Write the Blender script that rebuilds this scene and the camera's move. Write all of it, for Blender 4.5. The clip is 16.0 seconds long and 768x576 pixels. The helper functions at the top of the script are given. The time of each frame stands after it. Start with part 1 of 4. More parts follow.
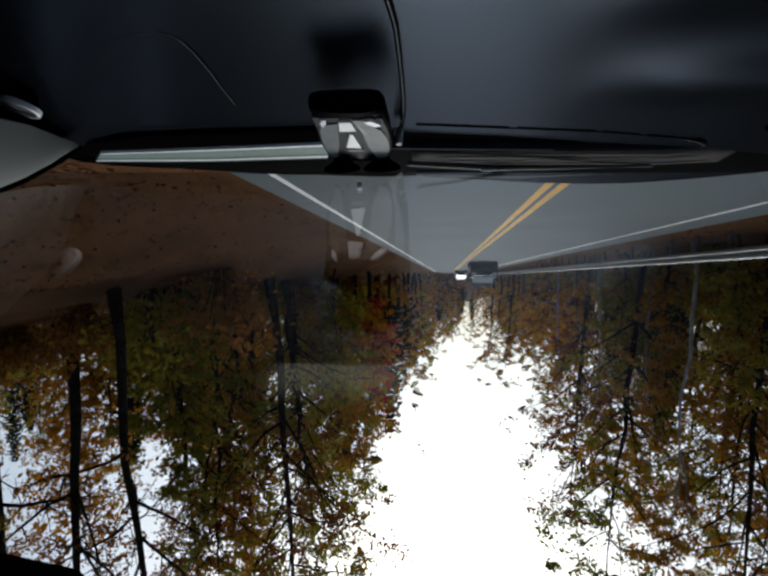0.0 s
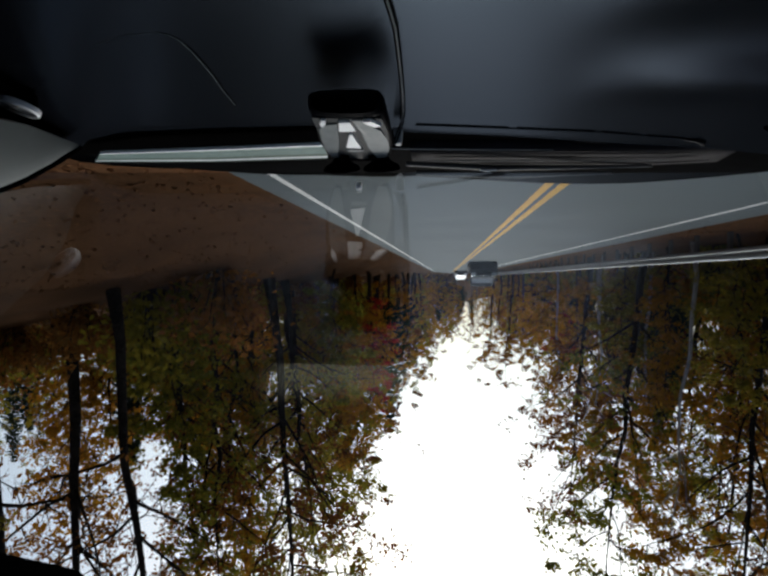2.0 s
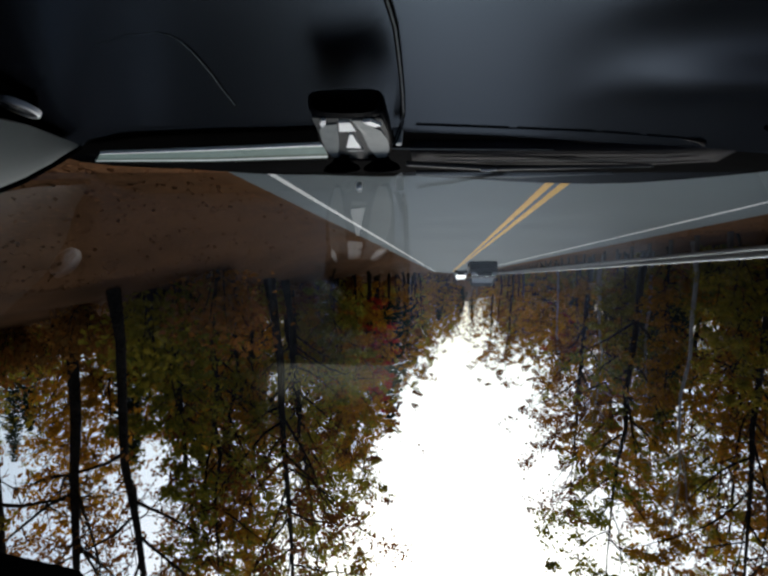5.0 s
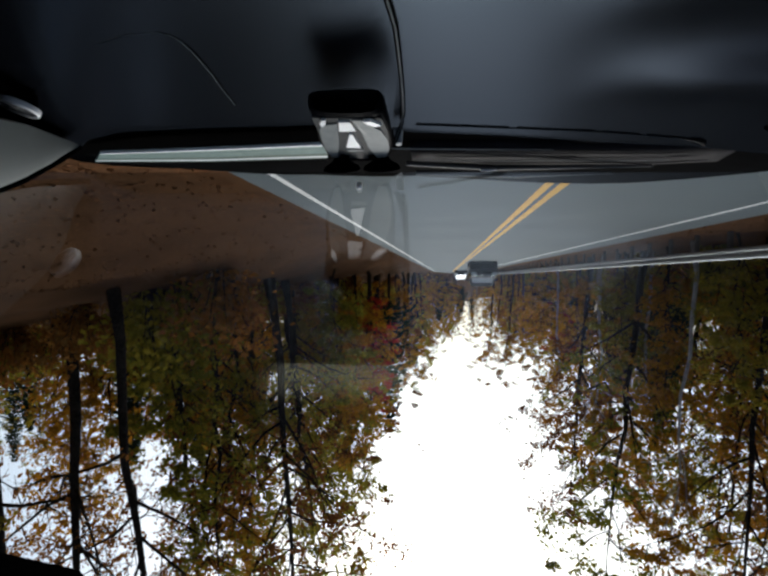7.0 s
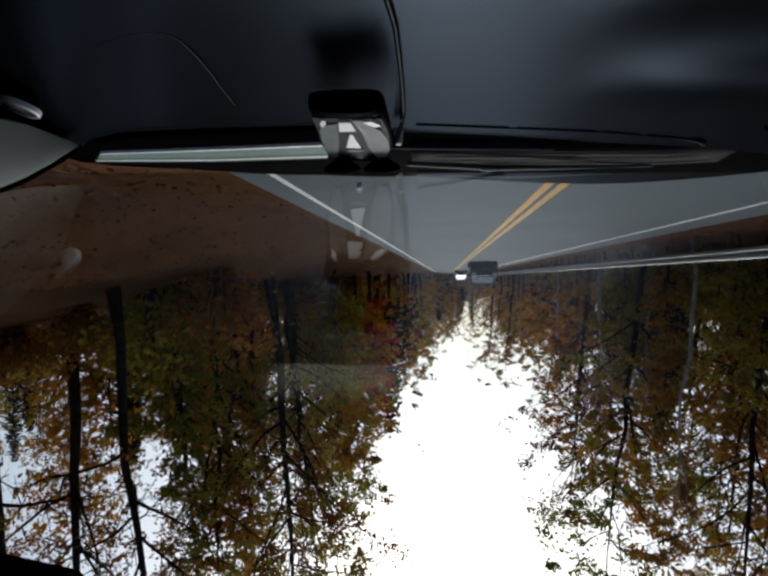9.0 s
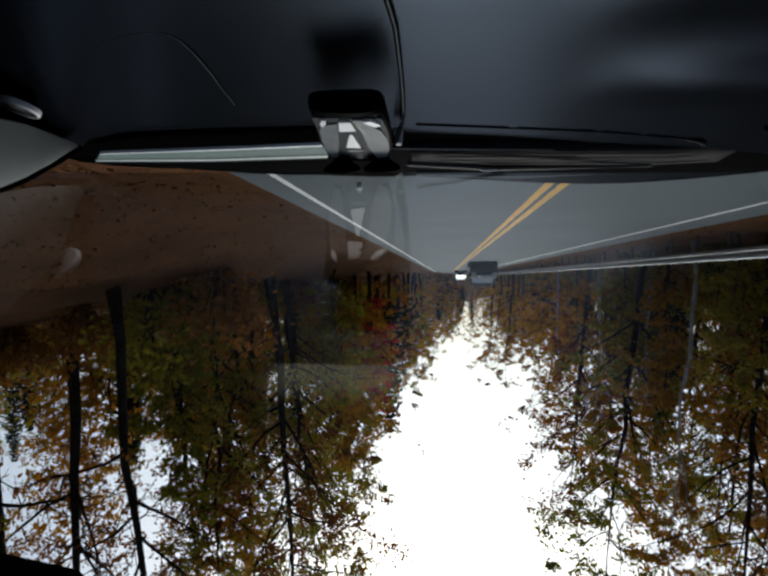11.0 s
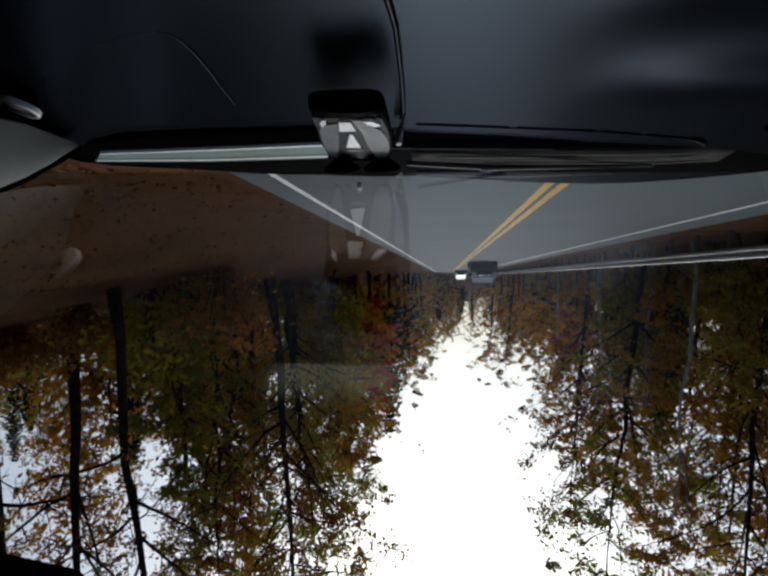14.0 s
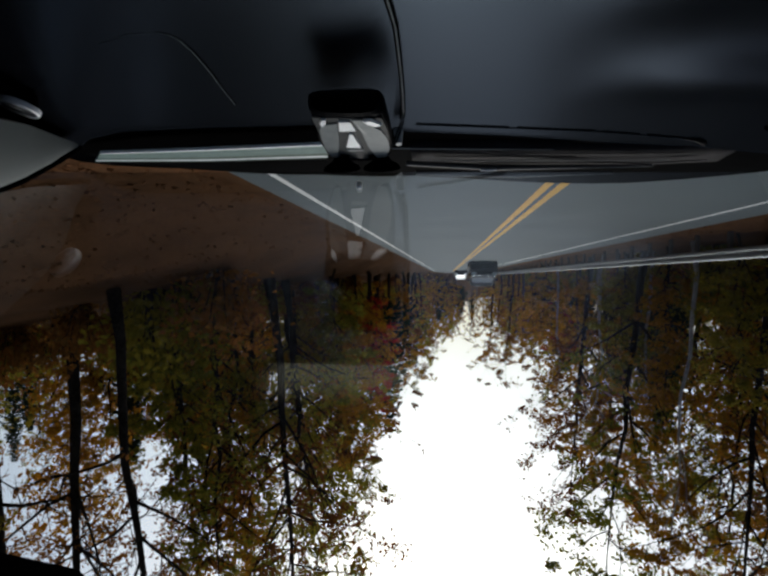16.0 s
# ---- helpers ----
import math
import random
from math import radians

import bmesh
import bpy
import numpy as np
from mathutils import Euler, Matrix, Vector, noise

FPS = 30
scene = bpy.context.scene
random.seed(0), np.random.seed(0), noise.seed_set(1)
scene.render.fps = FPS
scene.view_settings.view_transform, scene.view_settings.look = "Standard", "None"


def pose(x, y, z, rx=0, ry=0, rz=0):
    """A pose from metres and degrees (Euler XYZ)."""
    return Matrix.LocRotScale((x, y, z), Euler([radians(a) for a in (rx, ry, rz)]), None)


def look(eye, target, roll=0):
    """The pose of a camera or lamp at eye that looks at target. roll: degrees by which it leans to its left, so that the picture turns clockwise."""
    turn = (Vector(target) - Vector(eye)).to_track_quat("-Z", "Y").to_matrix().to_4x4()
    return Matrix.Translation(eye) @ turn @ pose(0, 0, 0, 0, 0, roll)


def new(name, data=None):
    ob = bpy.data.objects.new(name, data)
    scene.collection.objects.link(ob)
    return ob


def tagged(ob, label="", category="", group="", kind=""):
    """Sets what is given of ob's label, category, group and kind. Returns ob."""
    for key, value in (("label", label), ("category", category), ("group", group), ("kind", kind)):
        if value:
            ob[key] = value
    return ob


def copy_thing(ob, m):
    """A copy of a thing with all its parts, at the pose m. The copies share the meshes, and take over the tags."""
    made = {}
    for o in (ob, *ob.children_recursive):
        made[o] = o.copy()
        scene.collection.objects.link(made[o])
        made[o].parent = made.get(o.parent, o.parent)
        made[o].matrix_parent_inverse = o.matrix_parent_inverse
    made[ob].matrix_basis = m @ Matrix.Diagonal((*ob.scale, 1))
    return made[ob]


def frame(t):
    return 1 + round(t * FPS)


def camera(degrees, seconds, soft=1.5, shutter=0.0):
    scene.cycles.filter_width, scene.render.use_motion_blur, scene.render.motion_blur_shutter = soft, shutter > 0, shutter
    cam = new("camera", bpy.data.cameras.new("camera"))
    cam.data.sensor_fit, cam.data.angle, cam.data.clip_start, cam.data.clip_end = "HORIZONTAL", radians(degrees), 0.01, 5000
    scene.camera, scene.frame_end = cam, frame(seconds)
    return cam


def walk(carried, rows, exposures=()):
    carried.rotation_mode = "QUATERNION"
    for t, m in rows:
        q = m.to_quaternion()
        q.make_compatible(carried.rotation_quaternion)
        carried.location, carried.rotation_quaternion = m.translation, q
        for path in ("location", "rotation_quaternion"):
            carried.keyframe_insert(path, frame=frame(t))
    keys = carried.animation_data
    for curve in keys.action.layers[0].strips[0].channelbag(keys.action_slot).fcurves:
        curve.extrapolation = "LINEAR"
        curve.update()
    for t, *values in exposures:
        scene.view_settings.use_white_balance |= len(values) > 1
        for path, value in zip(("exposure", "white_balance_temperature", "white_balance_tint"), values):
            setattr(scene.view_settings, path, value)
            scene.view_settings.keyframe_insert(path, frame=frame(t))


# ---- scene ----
cam = camera(71.4, 16.0, soft=2.75)
EYE = Vector((0.0, 0.0, 1.2))


def gaze(yaw, pitch, roll):
    """The rig hangs upside down under the roof, turned a little to the kerb."""
    a, b = radians(6.59 + yaw), radians(1.09 + pitch)
    way = Vector((math.sin(a) * math.cos(b), math.cos(a) * math.cos(b), math.sin(b)))
    return look(EYE, EYE + way * 10, 180 + roll)


PATH = [(0.0, 0.02, 0.0, 0.02), (1.5, -0.03, -0.02, 0.03), (3.0, 0.02, 0.01, -0.02), (4.5, 0.0, 0.0, 0.0),
        (6.5, -0.01, 0.01, -0.01), (8.0, 0.01, 0.0, 0.0), (9.5, 0.0, -0.01, 0.01), (12.0, 0.0, 0.0, 0.0),
        (14.0, 0.01, 0.01, -0.01), (16.0, 0.0, 0.02, 0.0)]
walk(cam, [(t, gaze(a, b, c)) for t, a, b, c in PATH], exposures=[(0.0, -0.3, 6200, 8), (4.0, -0.3, 6200, 8), (6.5, 0.0, 6200, 8), (7.0, 0.05, 6200, 8), (8.0, -0.3, 6200, 8), (9.0, -0.35, 6200, 8), (12.5, -0.35, 6200, 8), (13.0, -0.45, 6200, 8), (14.5, -0.5, 6200, 8), (15.5, -0.55, 6200, 8), (16.0, -0.5, 6200, 8)])

# ---- light: a bright overcast sky ----
world = bpy.data.worlds.new("overcast_sky")
scene.world = world
world.use_nodes = True
wn, wl = world.node_tree.nodes, world.node_tree.links
sky = wn.new("ShaderNodeTexSky")
sky.sky_type, sky.sun_disc = "NISHITA", False
sky.sun_elevation, sky.sun_rotation = radians(44), radians(0)
sky.air_density, sky.dust_density = 1.0, 4.0
grey = wn.new("ShaderNodeHueSaturation")
grey.inputs["Saturation"].default_value = 0.75
wl.new(sky.outputs[0], grey.inputs["Color"])
wl.new(grey.outputs[0], wn["Background"].inputs["Color"])
wn["Background"].inputs["Strength"].default_value = 0.15
sun = new("sun", bpy.data.lights.new("sun", "SUN"))
sun.data.energy, sun.data.angle, sun.data.color = 1.3, radians(25), (1.0, 0.97, 0.93)
sun.matrix_world = look((0, 23.3, 22.5), (0, 0, 0))


# ---- materials ----
def material(name, low, high, scale=8.0, rough=0.8, bump=0.2, detail=6.0, metal=0.0, coarse=0.0, spec=0.5, island=0.0):
    """Two colours mixed by fine and coarse noise, with relief."""
    m = bpy.data.materials.new(name)
    m.use_nodes = True
    n, l = m.node_tree.nodes, m.node_tree.links
    b = n["Principled BSDF"]
    tc = n.new("ShaderNodeTexCoord")
    fine = n.new("ShaderNodeTexNoise")
    fine.inputs["Scale"].default_value, fine.inputs["Detail"].default_value = scale, detail
    big = n.new("ShaderNodeTexNoise")
    big.inputs["Scale"].default_value = coarse or scale / 9
    for t in (fine, big):
        l.new(tc.outputs["Object"], t.inputs["Vector"])
    add = n.new("ShaderNodeMath")
    add.operation = "MULTIPLY_ADD"
    add.inputs[1].default_value = 0.55
    l.new(fine.outputs[0], add.inputs[0])
    half = n.new("ShaderNodeMath")
    half.operation = "MULTIPLY"
    half.inputs[1].default_value = 0.45
    l.new(big.outputs[0], half.inputs[0])
    l.new(half.outputs[0], add.inputs[2])
    ramp = n.new("ShaderNodeValToRGB")
    ramp.color_ramp.elements[0].position, ramp.color_ramp.elements[1].position = 0.36, 0.64
    ramp.color_ramp.elements[0].color, ramp.color_ramp.elements[1].color = (*low, 1), (*high, 1)
    l.new(add.outputs[0], ramp.inputs[0])
    l.new(ramp.outputs[0], b.inputs["Base Color"])
    b.inputs["Roughness"].default_value, b.inputs["Metallic"].default_value = rough, metal
    b.inputs["Specular IOR Level"].default_value = spec
    if bump:
        bp = n.new("ShaderNodeBump")
        bp.inputs["Strength"].default_value, bp.inputs["Distance"].default_value = bump, 0.4 / scale
        l.new(fine.outputs[0], bp.inputs["Height"])
        l.new(bp.outputs[0], b.inputs["Normal"])
    return m


def leaf_material(name, colours, through_light=0.55):
    """Autumn leaves: one hue for each tree, spread leaf by leaf."""
    m = bpy.data.materials.new(name)
    m.use_nodes = True
    n, l = m.node_tree.nodes, m.node_tree.links
    n.remove(n["Principled BSDF"])
    info, geo = n.new("ShaderNodeObjectInfo"), n.new("ShaderNodeNewGeometry")
    mixer = n.new("ShaderNodeMath")
    mixer.operation = "MULTIPLY_ADD"
    mixer.inputs[1].default_value = 0.45
    part_ = n.new("ShaderNodeMath")
    part_.operation = "MULTIPLY"
    part_.inputs[1].default_value = 0.55
    l.new(geo.outputs["Random Per Island"], mixer.inputs[0])
    l.new(info.outputs["Random"], part_.inputs[0])
    l.new(part_.outputs[0], mixer.inputs[2])
    ramp = n.new("ShaderNodeValToRGB")
    e = ramp.color_ramp.elements
    while len(e) < len(colours):
        e.new(0.5)
    for i, c in enumerate(colours):
        e[i].position, e[i].color = i / (len(colours) - 1), (*c, 1)
    l.new(mixer.outputs[0], ramp.inputs[0])
    d, t, s = n.new("ShaderNodeBsdfDiffuse"), n.new("ShaderNodeBsdfTranslucent"), n.new("ShaderNodeMixShader")
    s.inputs[0].default_value = through_light
    for x in (d, t):
        l.new(ramp.outputs[0], x.inputs["Color"])
    l.new(d.outputs[0], s.inputs[1])
    l.new(t.outputs[0], s.inputs[2])
    l.new(s.outputs[0], n["Material Output"].inputs["Surface"])
    return m


def pane_material(name, ior, tint):
    """A thin pane: clear, with a true mirror image on it."""
    m = bpy.data.materials.new(name)
    m.use_nodes = True
    n, l = m.node_tree.nodes, m.node_tree.links
    n.remove(n["Principled BSDF"])
    fr, tr, gl, mx = (n.new("ShaderNode" + k) for k in ("Fresnel", "BsdfTransparent", "BsdfGlossy", "MixShader"))
    fr.inputs["IOR"].default_value = ior
    tr.inputs["Color"].default_value, gl.inputs["Roughness"].default_value = (*tint, 1), 0.015
    l.new(fr.outputs[0], mx.inputs[0])
    l.new(tr.outputs[0], mx.inputs[1])
    l.new(gl.outputs[0], mx.inputs[2])
    l.new(mx.outputs[0], n["Material Output"].inputs["Surface"])
    return m


ASPHALT = material("asphalt", (0.059, 0.083, 0.096), (0.092, 0.126, 0.146), 40, 0.82, 0.25, coarse=0.35)
WHITE_LINE = material("white_road_paint", (0.78, 0.79, 0.8), (0.93, 0.93, 0.93), 14, 0.7, 0.1)
YELLOW_LINE = material("yellow_road_paint", (0.52, 0.27, 0.014), (0.8, 0.43, 0.02), 14, 0.7, 0.1)
LITTER = material("leaf_litter", (0.052, 0.025, 0.011), (0.12, 0.058, 0.025), 22, 1.0, 0.55, coarse=0.5, spec=0.03)
LITTER_LEAF = leaf_material("fallen_leaves", [(0.1, 0.048, 0.022), (0.14, 0.068, 0.031), (0.22, 0.115, 0.055)], 0.15)
BARK = material("bark", (0.008, 0.007, 0.006), (0.052, 0.043, 0.035), 14, 1.0, 0.9, spec=0.03)
PALE_BARK = material("pale_bark", (0.26, 0.25, 0.23), (0.58, 0.56, 0.52), 9, 1.0, 0.6, spec=0.05)
RUST = leaf_material("rust_leaves", [(0.106, 0.041, 0.017), (0.219, 0.081, 0.022), (0.292, 0.125, 0.026), (0.186, 0.106, 0.032)])
GOLD = leaf_material("golden_leaves", [(0.255, 0.157, 0.019), (0.395, 0.206, 0.019), (0.495, 0.206, 0.019), (0.248, 0.198, 0.025)])
OLIVE = leaf_material("olive_leaves", [(0.116, 0.134, 0.024), (0.219, 0.201, 0.024), (0.370, 0.286, 0.030), (0.151, 0.161, 0.024)])
LIME = leaf_material("yellow_green_leaves", [(0.15, 0.15, 0.022), (0.28, 0.24, 0.026), (0.4, 0.29, 0.03), (0.2, 0.18, 0.024)])
RED = leaf_material("red_leaves", [(0.34, 0.02, 0.02), (0.45, 0.04, 0.03), (0.28, 0.04, 0.02)])
NEEDLES = leaf_material("conifer_needles", [(0.018, 0.035, 0.02), (0.03, 0.05, 0.03), (0.045, 0.06, 0.035)], 0.2)
STEEL = material("galvanised_steel", (0.32, 0.34, 0.35), (0.46, 0.48, 0.49), 12, 0.5, 0.05, metal=0.7)
POST_WOOD = material("weathered_post", (0.05, 0.043, 0.036), (0.11, 0.095, 0.08), 20, 0.95, 0.4, spec=0.1)
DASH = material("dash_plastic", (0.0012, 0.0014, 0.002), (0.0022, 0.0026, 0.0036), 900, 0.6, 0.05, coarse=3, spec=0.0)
BLACK = material("black_plastic", (0.003, 0.003, 0.0035), (0.005, 0.005, 0.006), 300, 0.6, 0.05, spec=0.08)
COWL = material("matt_black_cowl", (0.001, 0.001, 0.001), (0.002, 0.002, 0.002), 200, 1.0, 0.05, spec=0.0)
TRIM = material("grey_trim", (0.2, 0.225, 0.25), (0.25, 0.28, 0.3), 500, 0.6, 0.08, coarse=4)
GLOSS_BLACK = material("gloss_black_case", (0.002, 0.0022, 0.003), (0.003, 0.0032, 0.004), 50, 0.3, 0.0, spec=0.008)
# mottling in this colour stands in for trees mirrored in the bonnet
BONNET = material("dark_bonnet", (0.0003, 0.0004, 0.0005), (0.002, 0.0024, 0.0028), 26, 0.6, 0.0, coarse=5, spec=0.002)
COWL_GREY = material("mottled_cowl_plastic", (0.0006, 0.0007, 0.0012), (0.0045, 0.005, 0.008), 34, 0.7, 0.1, coarse=7, spec=0.1)
PILLAR = material("pillar_trim", (0.026, 0.036, 0.039), (0.038, 0.052, 0.056), 500, 0.7, 0.08, coarse=4)
RUBBER = material("black_rubber", (0.01, 0.01, 0.01), (0.018, 0.018, 0.018), 60, 0.7, 0.1)
PAINT = material("dark_car_paint", (0.006, 0.006, 0.008), (0.009, 0.009, 0.011), 4, 0.6, 0.0, spec=0.02)
WHITE_PAINT = material("white_car_paint", (0.62, 0.63, 0.65), (0.7, 0.71, 0.72), 4, 0.25, 0.0)
SILVER = material("silver_plastic", (0.075, 0.09, 0.097), (0.11, 0.13, 0.138), 60, 0.4, 0.0, spec=0.15)
CHROME = material("chrome", (0.75, 0.77, 0.78), (0.85, 0.86, 0.87), 20, 0.12, 0.0, metal=1.0)
GUN = material("dark_grey_satin", (0.012, 0.014, 0.016), (0.024, 0.027, 0.03), 60, 0.5, 0.0, spec=0.05)
# near-white colour paints the sky glint on the detector's corner windows
SKY_GLINT = material("sky_glint_window", (0.8, 0.82, 0.82), (0.9, 0.92, 0.92), 90, 0.25, 0.0, spec=0.5)
VENT = material("vent_grey", (0.5, 0.52, 0.54), (0.66, 0.68, 0.7), 400, 0.5, 0.05)
PALE_TEAL = material("pale_green_reflection", (0.08, 0.14, 0.122), (0.14, 0.21, 0.19), 40, 0.7, 0.1)
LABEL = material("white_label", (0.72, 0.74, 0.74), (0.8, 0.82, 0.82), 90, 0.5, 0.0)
# flat colours of the sky mirrored along the cowl
REFLECTED_WHITE = material("white_reflection", (0.5, 0.57, 0.56), (0.68, 0.75, 0.74), 60, 0.7, 0.1)
TEAL = material("grey_green_reflection", (0.05, 0.11, 0.092), (0.09, 0.17, 0.15), 60, 0.7, 0.1)
GREEN = material("dark_green_reflection", (0.015, 0.045, 0.033), (0.03, 0.07, 0.052), 60, 0.7, 0.1)
CLOTH = material("headliner_cloth", (0.05, 0.05, 0.05), (0.07, 0.07, 0.07), 300, 0.95, 0.2)
LAMP_GLASS = material("headlamp_glass", (0.5, 0.52, 0.55), (0.65, 0.67, 0.7), 40, 0.1, 0.0)


def sheen(m, amount, rough, tint):
    """Lays a thin bluish satin gloss over a matt material."""
    n, l = m.node_tree.nodes, m.node_tree.links
    gl, mx = n.new("ShaderNodeBsdfGlossy"), n.new("ShaderNodeMixShader")
    mx.inputs[0].default_value = amount
    gl.inputs["Roughness"].default_value, gl.inputs["Color"].default_value = rough, (*tint, 1)
    l.new(n["Principled BSDF"].outputs[0], mx.inputs[1])
    l.new(gl.outputs[0], mx.inputs[2])
    l.new(mx.outputs[0], n["Material Output"].inputs["Surface"])


sheen(DASH, 0.031, 0.24, (0.6, 0.76, 1.0))


def haze_strip_material(name, amount):
    """Patchy film on glass that scatters a little light."""
    m = bpy.data.materials.new(name)
    m.use_nodes = True
    n, l = m.node_tree.nodes, m.node_tree.links
    n.remove(n["Principled BSDF"])
    tc, nz, rg, tr, df, mx, sp, fx, fy, wx = (n.new("ShaderNode" + k) for k in ("TexCoord", "TexNoise", "MapRange", "BsdfTransparent", "BsdfTranslucent", "MixShader", "SeparateXYZ", "MapRange", "MapRange", "Math"))
    nz.inputs["Scale"].default_value = 18
    rg.inputs["From Min"].default_value, rg.inputs["From Max"].default_value = 0.25, 0.75
    rg.inputs["To Min"].default_value, rg.inputs["To Max"].default_value = 0.6 * amount, amount
    df.inputs["Color"].default_value = (0.72, 0.74, 0.58, 1)
    # thins out towards its ends and its upper rim
    wx.operation = "PINGPONG"
    wx.inputs[1].default_value = 0.5
    for r, end in ((fx, 0.22), (fy, 0.75)):
        r.interpolation_type = "SMOOTHSTEP"
        r.inputs["From Max"].default_value = end
    l.new(tc.outputs["Generated"], sp.inputs[0])
    l.new(sp.outputs["X"], wx.inputs[0])
    l.new(wx.outputs[0], fx.inputs["Value"])
    l.new(sp.outputs["Y"], fy.inputs["Value"])
    l.new(tc.outputs["Object"], nz.inputs["Vector"])
    l.new(nz.outputs[0], rg.inputs["Value"])
    out = rg.outputs[0]
    for r in (fx, fy):
        times = n.new("ShaderNodeMath")
        times.operation = "MULTIPLY"
        l.new(out, times.inputs[0])
        l.new(r.outputs[0], times.inputs[1])
        out = times.outputs[0]
    l.new(out, mx.inputs[0])
    l.new(tr.outputs[0], mx.inputs[1])
    l.new(df.outputs[0], mx.inputs[2])
    l.new(mx.outputs[0], n["Material Output"].inputs["Surface"])
    return m


HAZE_STRIP = haze_strip_material("sticker_residue", 0.085)
WINDSHIELD = pane_material("windshield_glass", 1.48, (0.9, 0.94, 0.93))
SIDE_GLASS = pane_material("side_glass", 1.45, (0.8, 0.85, 0.84))
SKY_GLASS = material("car_glass", (0.3, 0.33, 0.35), (0.36, 0.39, 0.41), 5, 0.05, 0.0, metal=0.6, spec=1.0)
FAR_PAINT = material("black_car_lacquer", (0.008, 0.009, 0.011), (0.012, 0.013, 0.016), 4, 0.15, 0.0)


# ---- mesh helpers ----
def mesh_of(name, verts, faces, mat, smooth=False):
    me = bpy.data.meshes.new(name)
    me.from_pydata([tuple(v) for v in verts], [], faces)
    me.materials.append(mat)
    if smooth:
        me.polygons.foreach_set("use_smooth", [True] * len(me.polygons))
    me.update()
    return me


def part(name, me, parent, label=""):
    ob = new(name, me)
    ob.parent = parent
    if label:
        tagged(ob, label)
    return ob


def from_bm(name, bm, mat, smooth=False):
    bmesh.ops.recalc_face_normals(bm, faces=bm.faces)
    me = bpy.data.meshes.new(name)
    bm.to_mesh(me)
    bm.free()
    me.materials.append(mat)
    if smooth:
        me.polygons.foreach_set("use_smooth", [True] * len(me.polygons))
    return me


def block(name, mat, size, at=(0, 0, 0), bevel=0.0, taper=(1, 1), turn=None, segments=2):
    """A bevelled block; taper narrows its top."""
    bm = bmesh.new()
    bmesh.ops.create_cube(bm, size=1)
    for v in bm.verts:
        k = taper if v.co.z > 0 else (1, 1)
        v.co = Vector((v.co.x * size[0] * k[0], v.co.y * size[1] * k[1], v.co.z * size[2]))
    if bevel:
        bmesh.ops.bevel(bm, geom=bm.edges[:], offset=bevel, segments=segments, affect="EDGES", profile=0.6)
    if turn:
        bmesh.ops.transform(bm, matrix=pose(0, 0, 0, *turn), verts=bm.verts)
    bmesh.ops.translate(bm, verts=bm.verts, vec=at)
    return from_bm(name, bm, mat, smooth=False)


def tube(points, radii, sides=6, closed=True):
    """Vertices and faces of a tapered tube along a line of points."""
    pts = [Vector(p) for p in points]
    verts, faces = [], []
    for i, p in enumerate(pts):
        d = (pts[min(i + 1, len(pts) - 1)] - pts[max(i - 1, 0)]).normalized()
        a = d.cross(Vector((0.31, 0.77, 0.55))).normalized()
        b = d.cross(a)
        for k in range(sides):
            w = 2 * math.pi * k / sides
            verts.append(p + (a * math.cos(w) + b * math.sin(w)) * radii[i])
    for i in range(len(pts) - 1):
        for k in range(sides):
            q = (k + 1) % sides
            faces.append((i * sides + k, i * sides + q, (i + 1) * sides + q, (i + 1) * sides + k))
    if closed:
        faces.append(tuple(range(sides))[::-1])
        faces.append(tuple(range((len(pts) - 1) * sides, len(pts) * sides)))
    return verts, faces


def joined(pieces):
    verts, faces = [], []
    for v, f in pieces:
        o = len(verts)
        verts.extend(v)
        faces.extend(tuple(i + o for i in q) for q in f)
    return verts, faces


def sheet(xs, ys, fn):
    """A grid of points fn(x, y)."""
    verts = [fn(x, y) for y in ys for x in xs]
    n = len(xs)
    faces = [(j * n + i, j * n + i + 1, (j + 1) * n + i + 1, (j + 1) * n + i) for j in range(len(ys) - 1) for i in range(n - 1)]
    return verts, faces


# ---- the lie of the land: x across from the camera, y along the road ----
RIGHT_EDGE, LEFT_EDGE = 2.0, -5.05
YELLOW_AT = -1.4
RAIL_AT = -7.5


def bend(y):
    return -0.0026 * (y - 95) ** 2 if y > 95 else 0.0


def smooth_step(v, a, b):
    k = min(max((v - a) / (b - a), 0), 1)
    return k * k * (3 - 2 * k)


def height(x, y):
    x = x - bend(min(y, 260))
    if x > 2.45:
        d = x - 2.45
        z = -0.1 * min(d, 0.8) + 0.75 * smooth_step(d, 0.9, 5) + 0.22 * min(max(d - 3, 0), 60)
        k = smooth_step(d, 0.3, 2)
    elif x < -6.0:
        d = -6.0 - x
        z = -0.05 * min(d, 1.4) - 0.1 * smooth_step(d, 1.8, 4) + 0.19 * min(max(d - 5, 0), 60)
        k = smooth_step(d, 0.6, 2.5)
    else:
        return -0.012
    return z - 0.012 + k * (0.22 * noise.noise((x * 0.3, y * 0.3, 1)) + 0.05 * noise.noise((x * 1.7, y * 1.7, 5)))


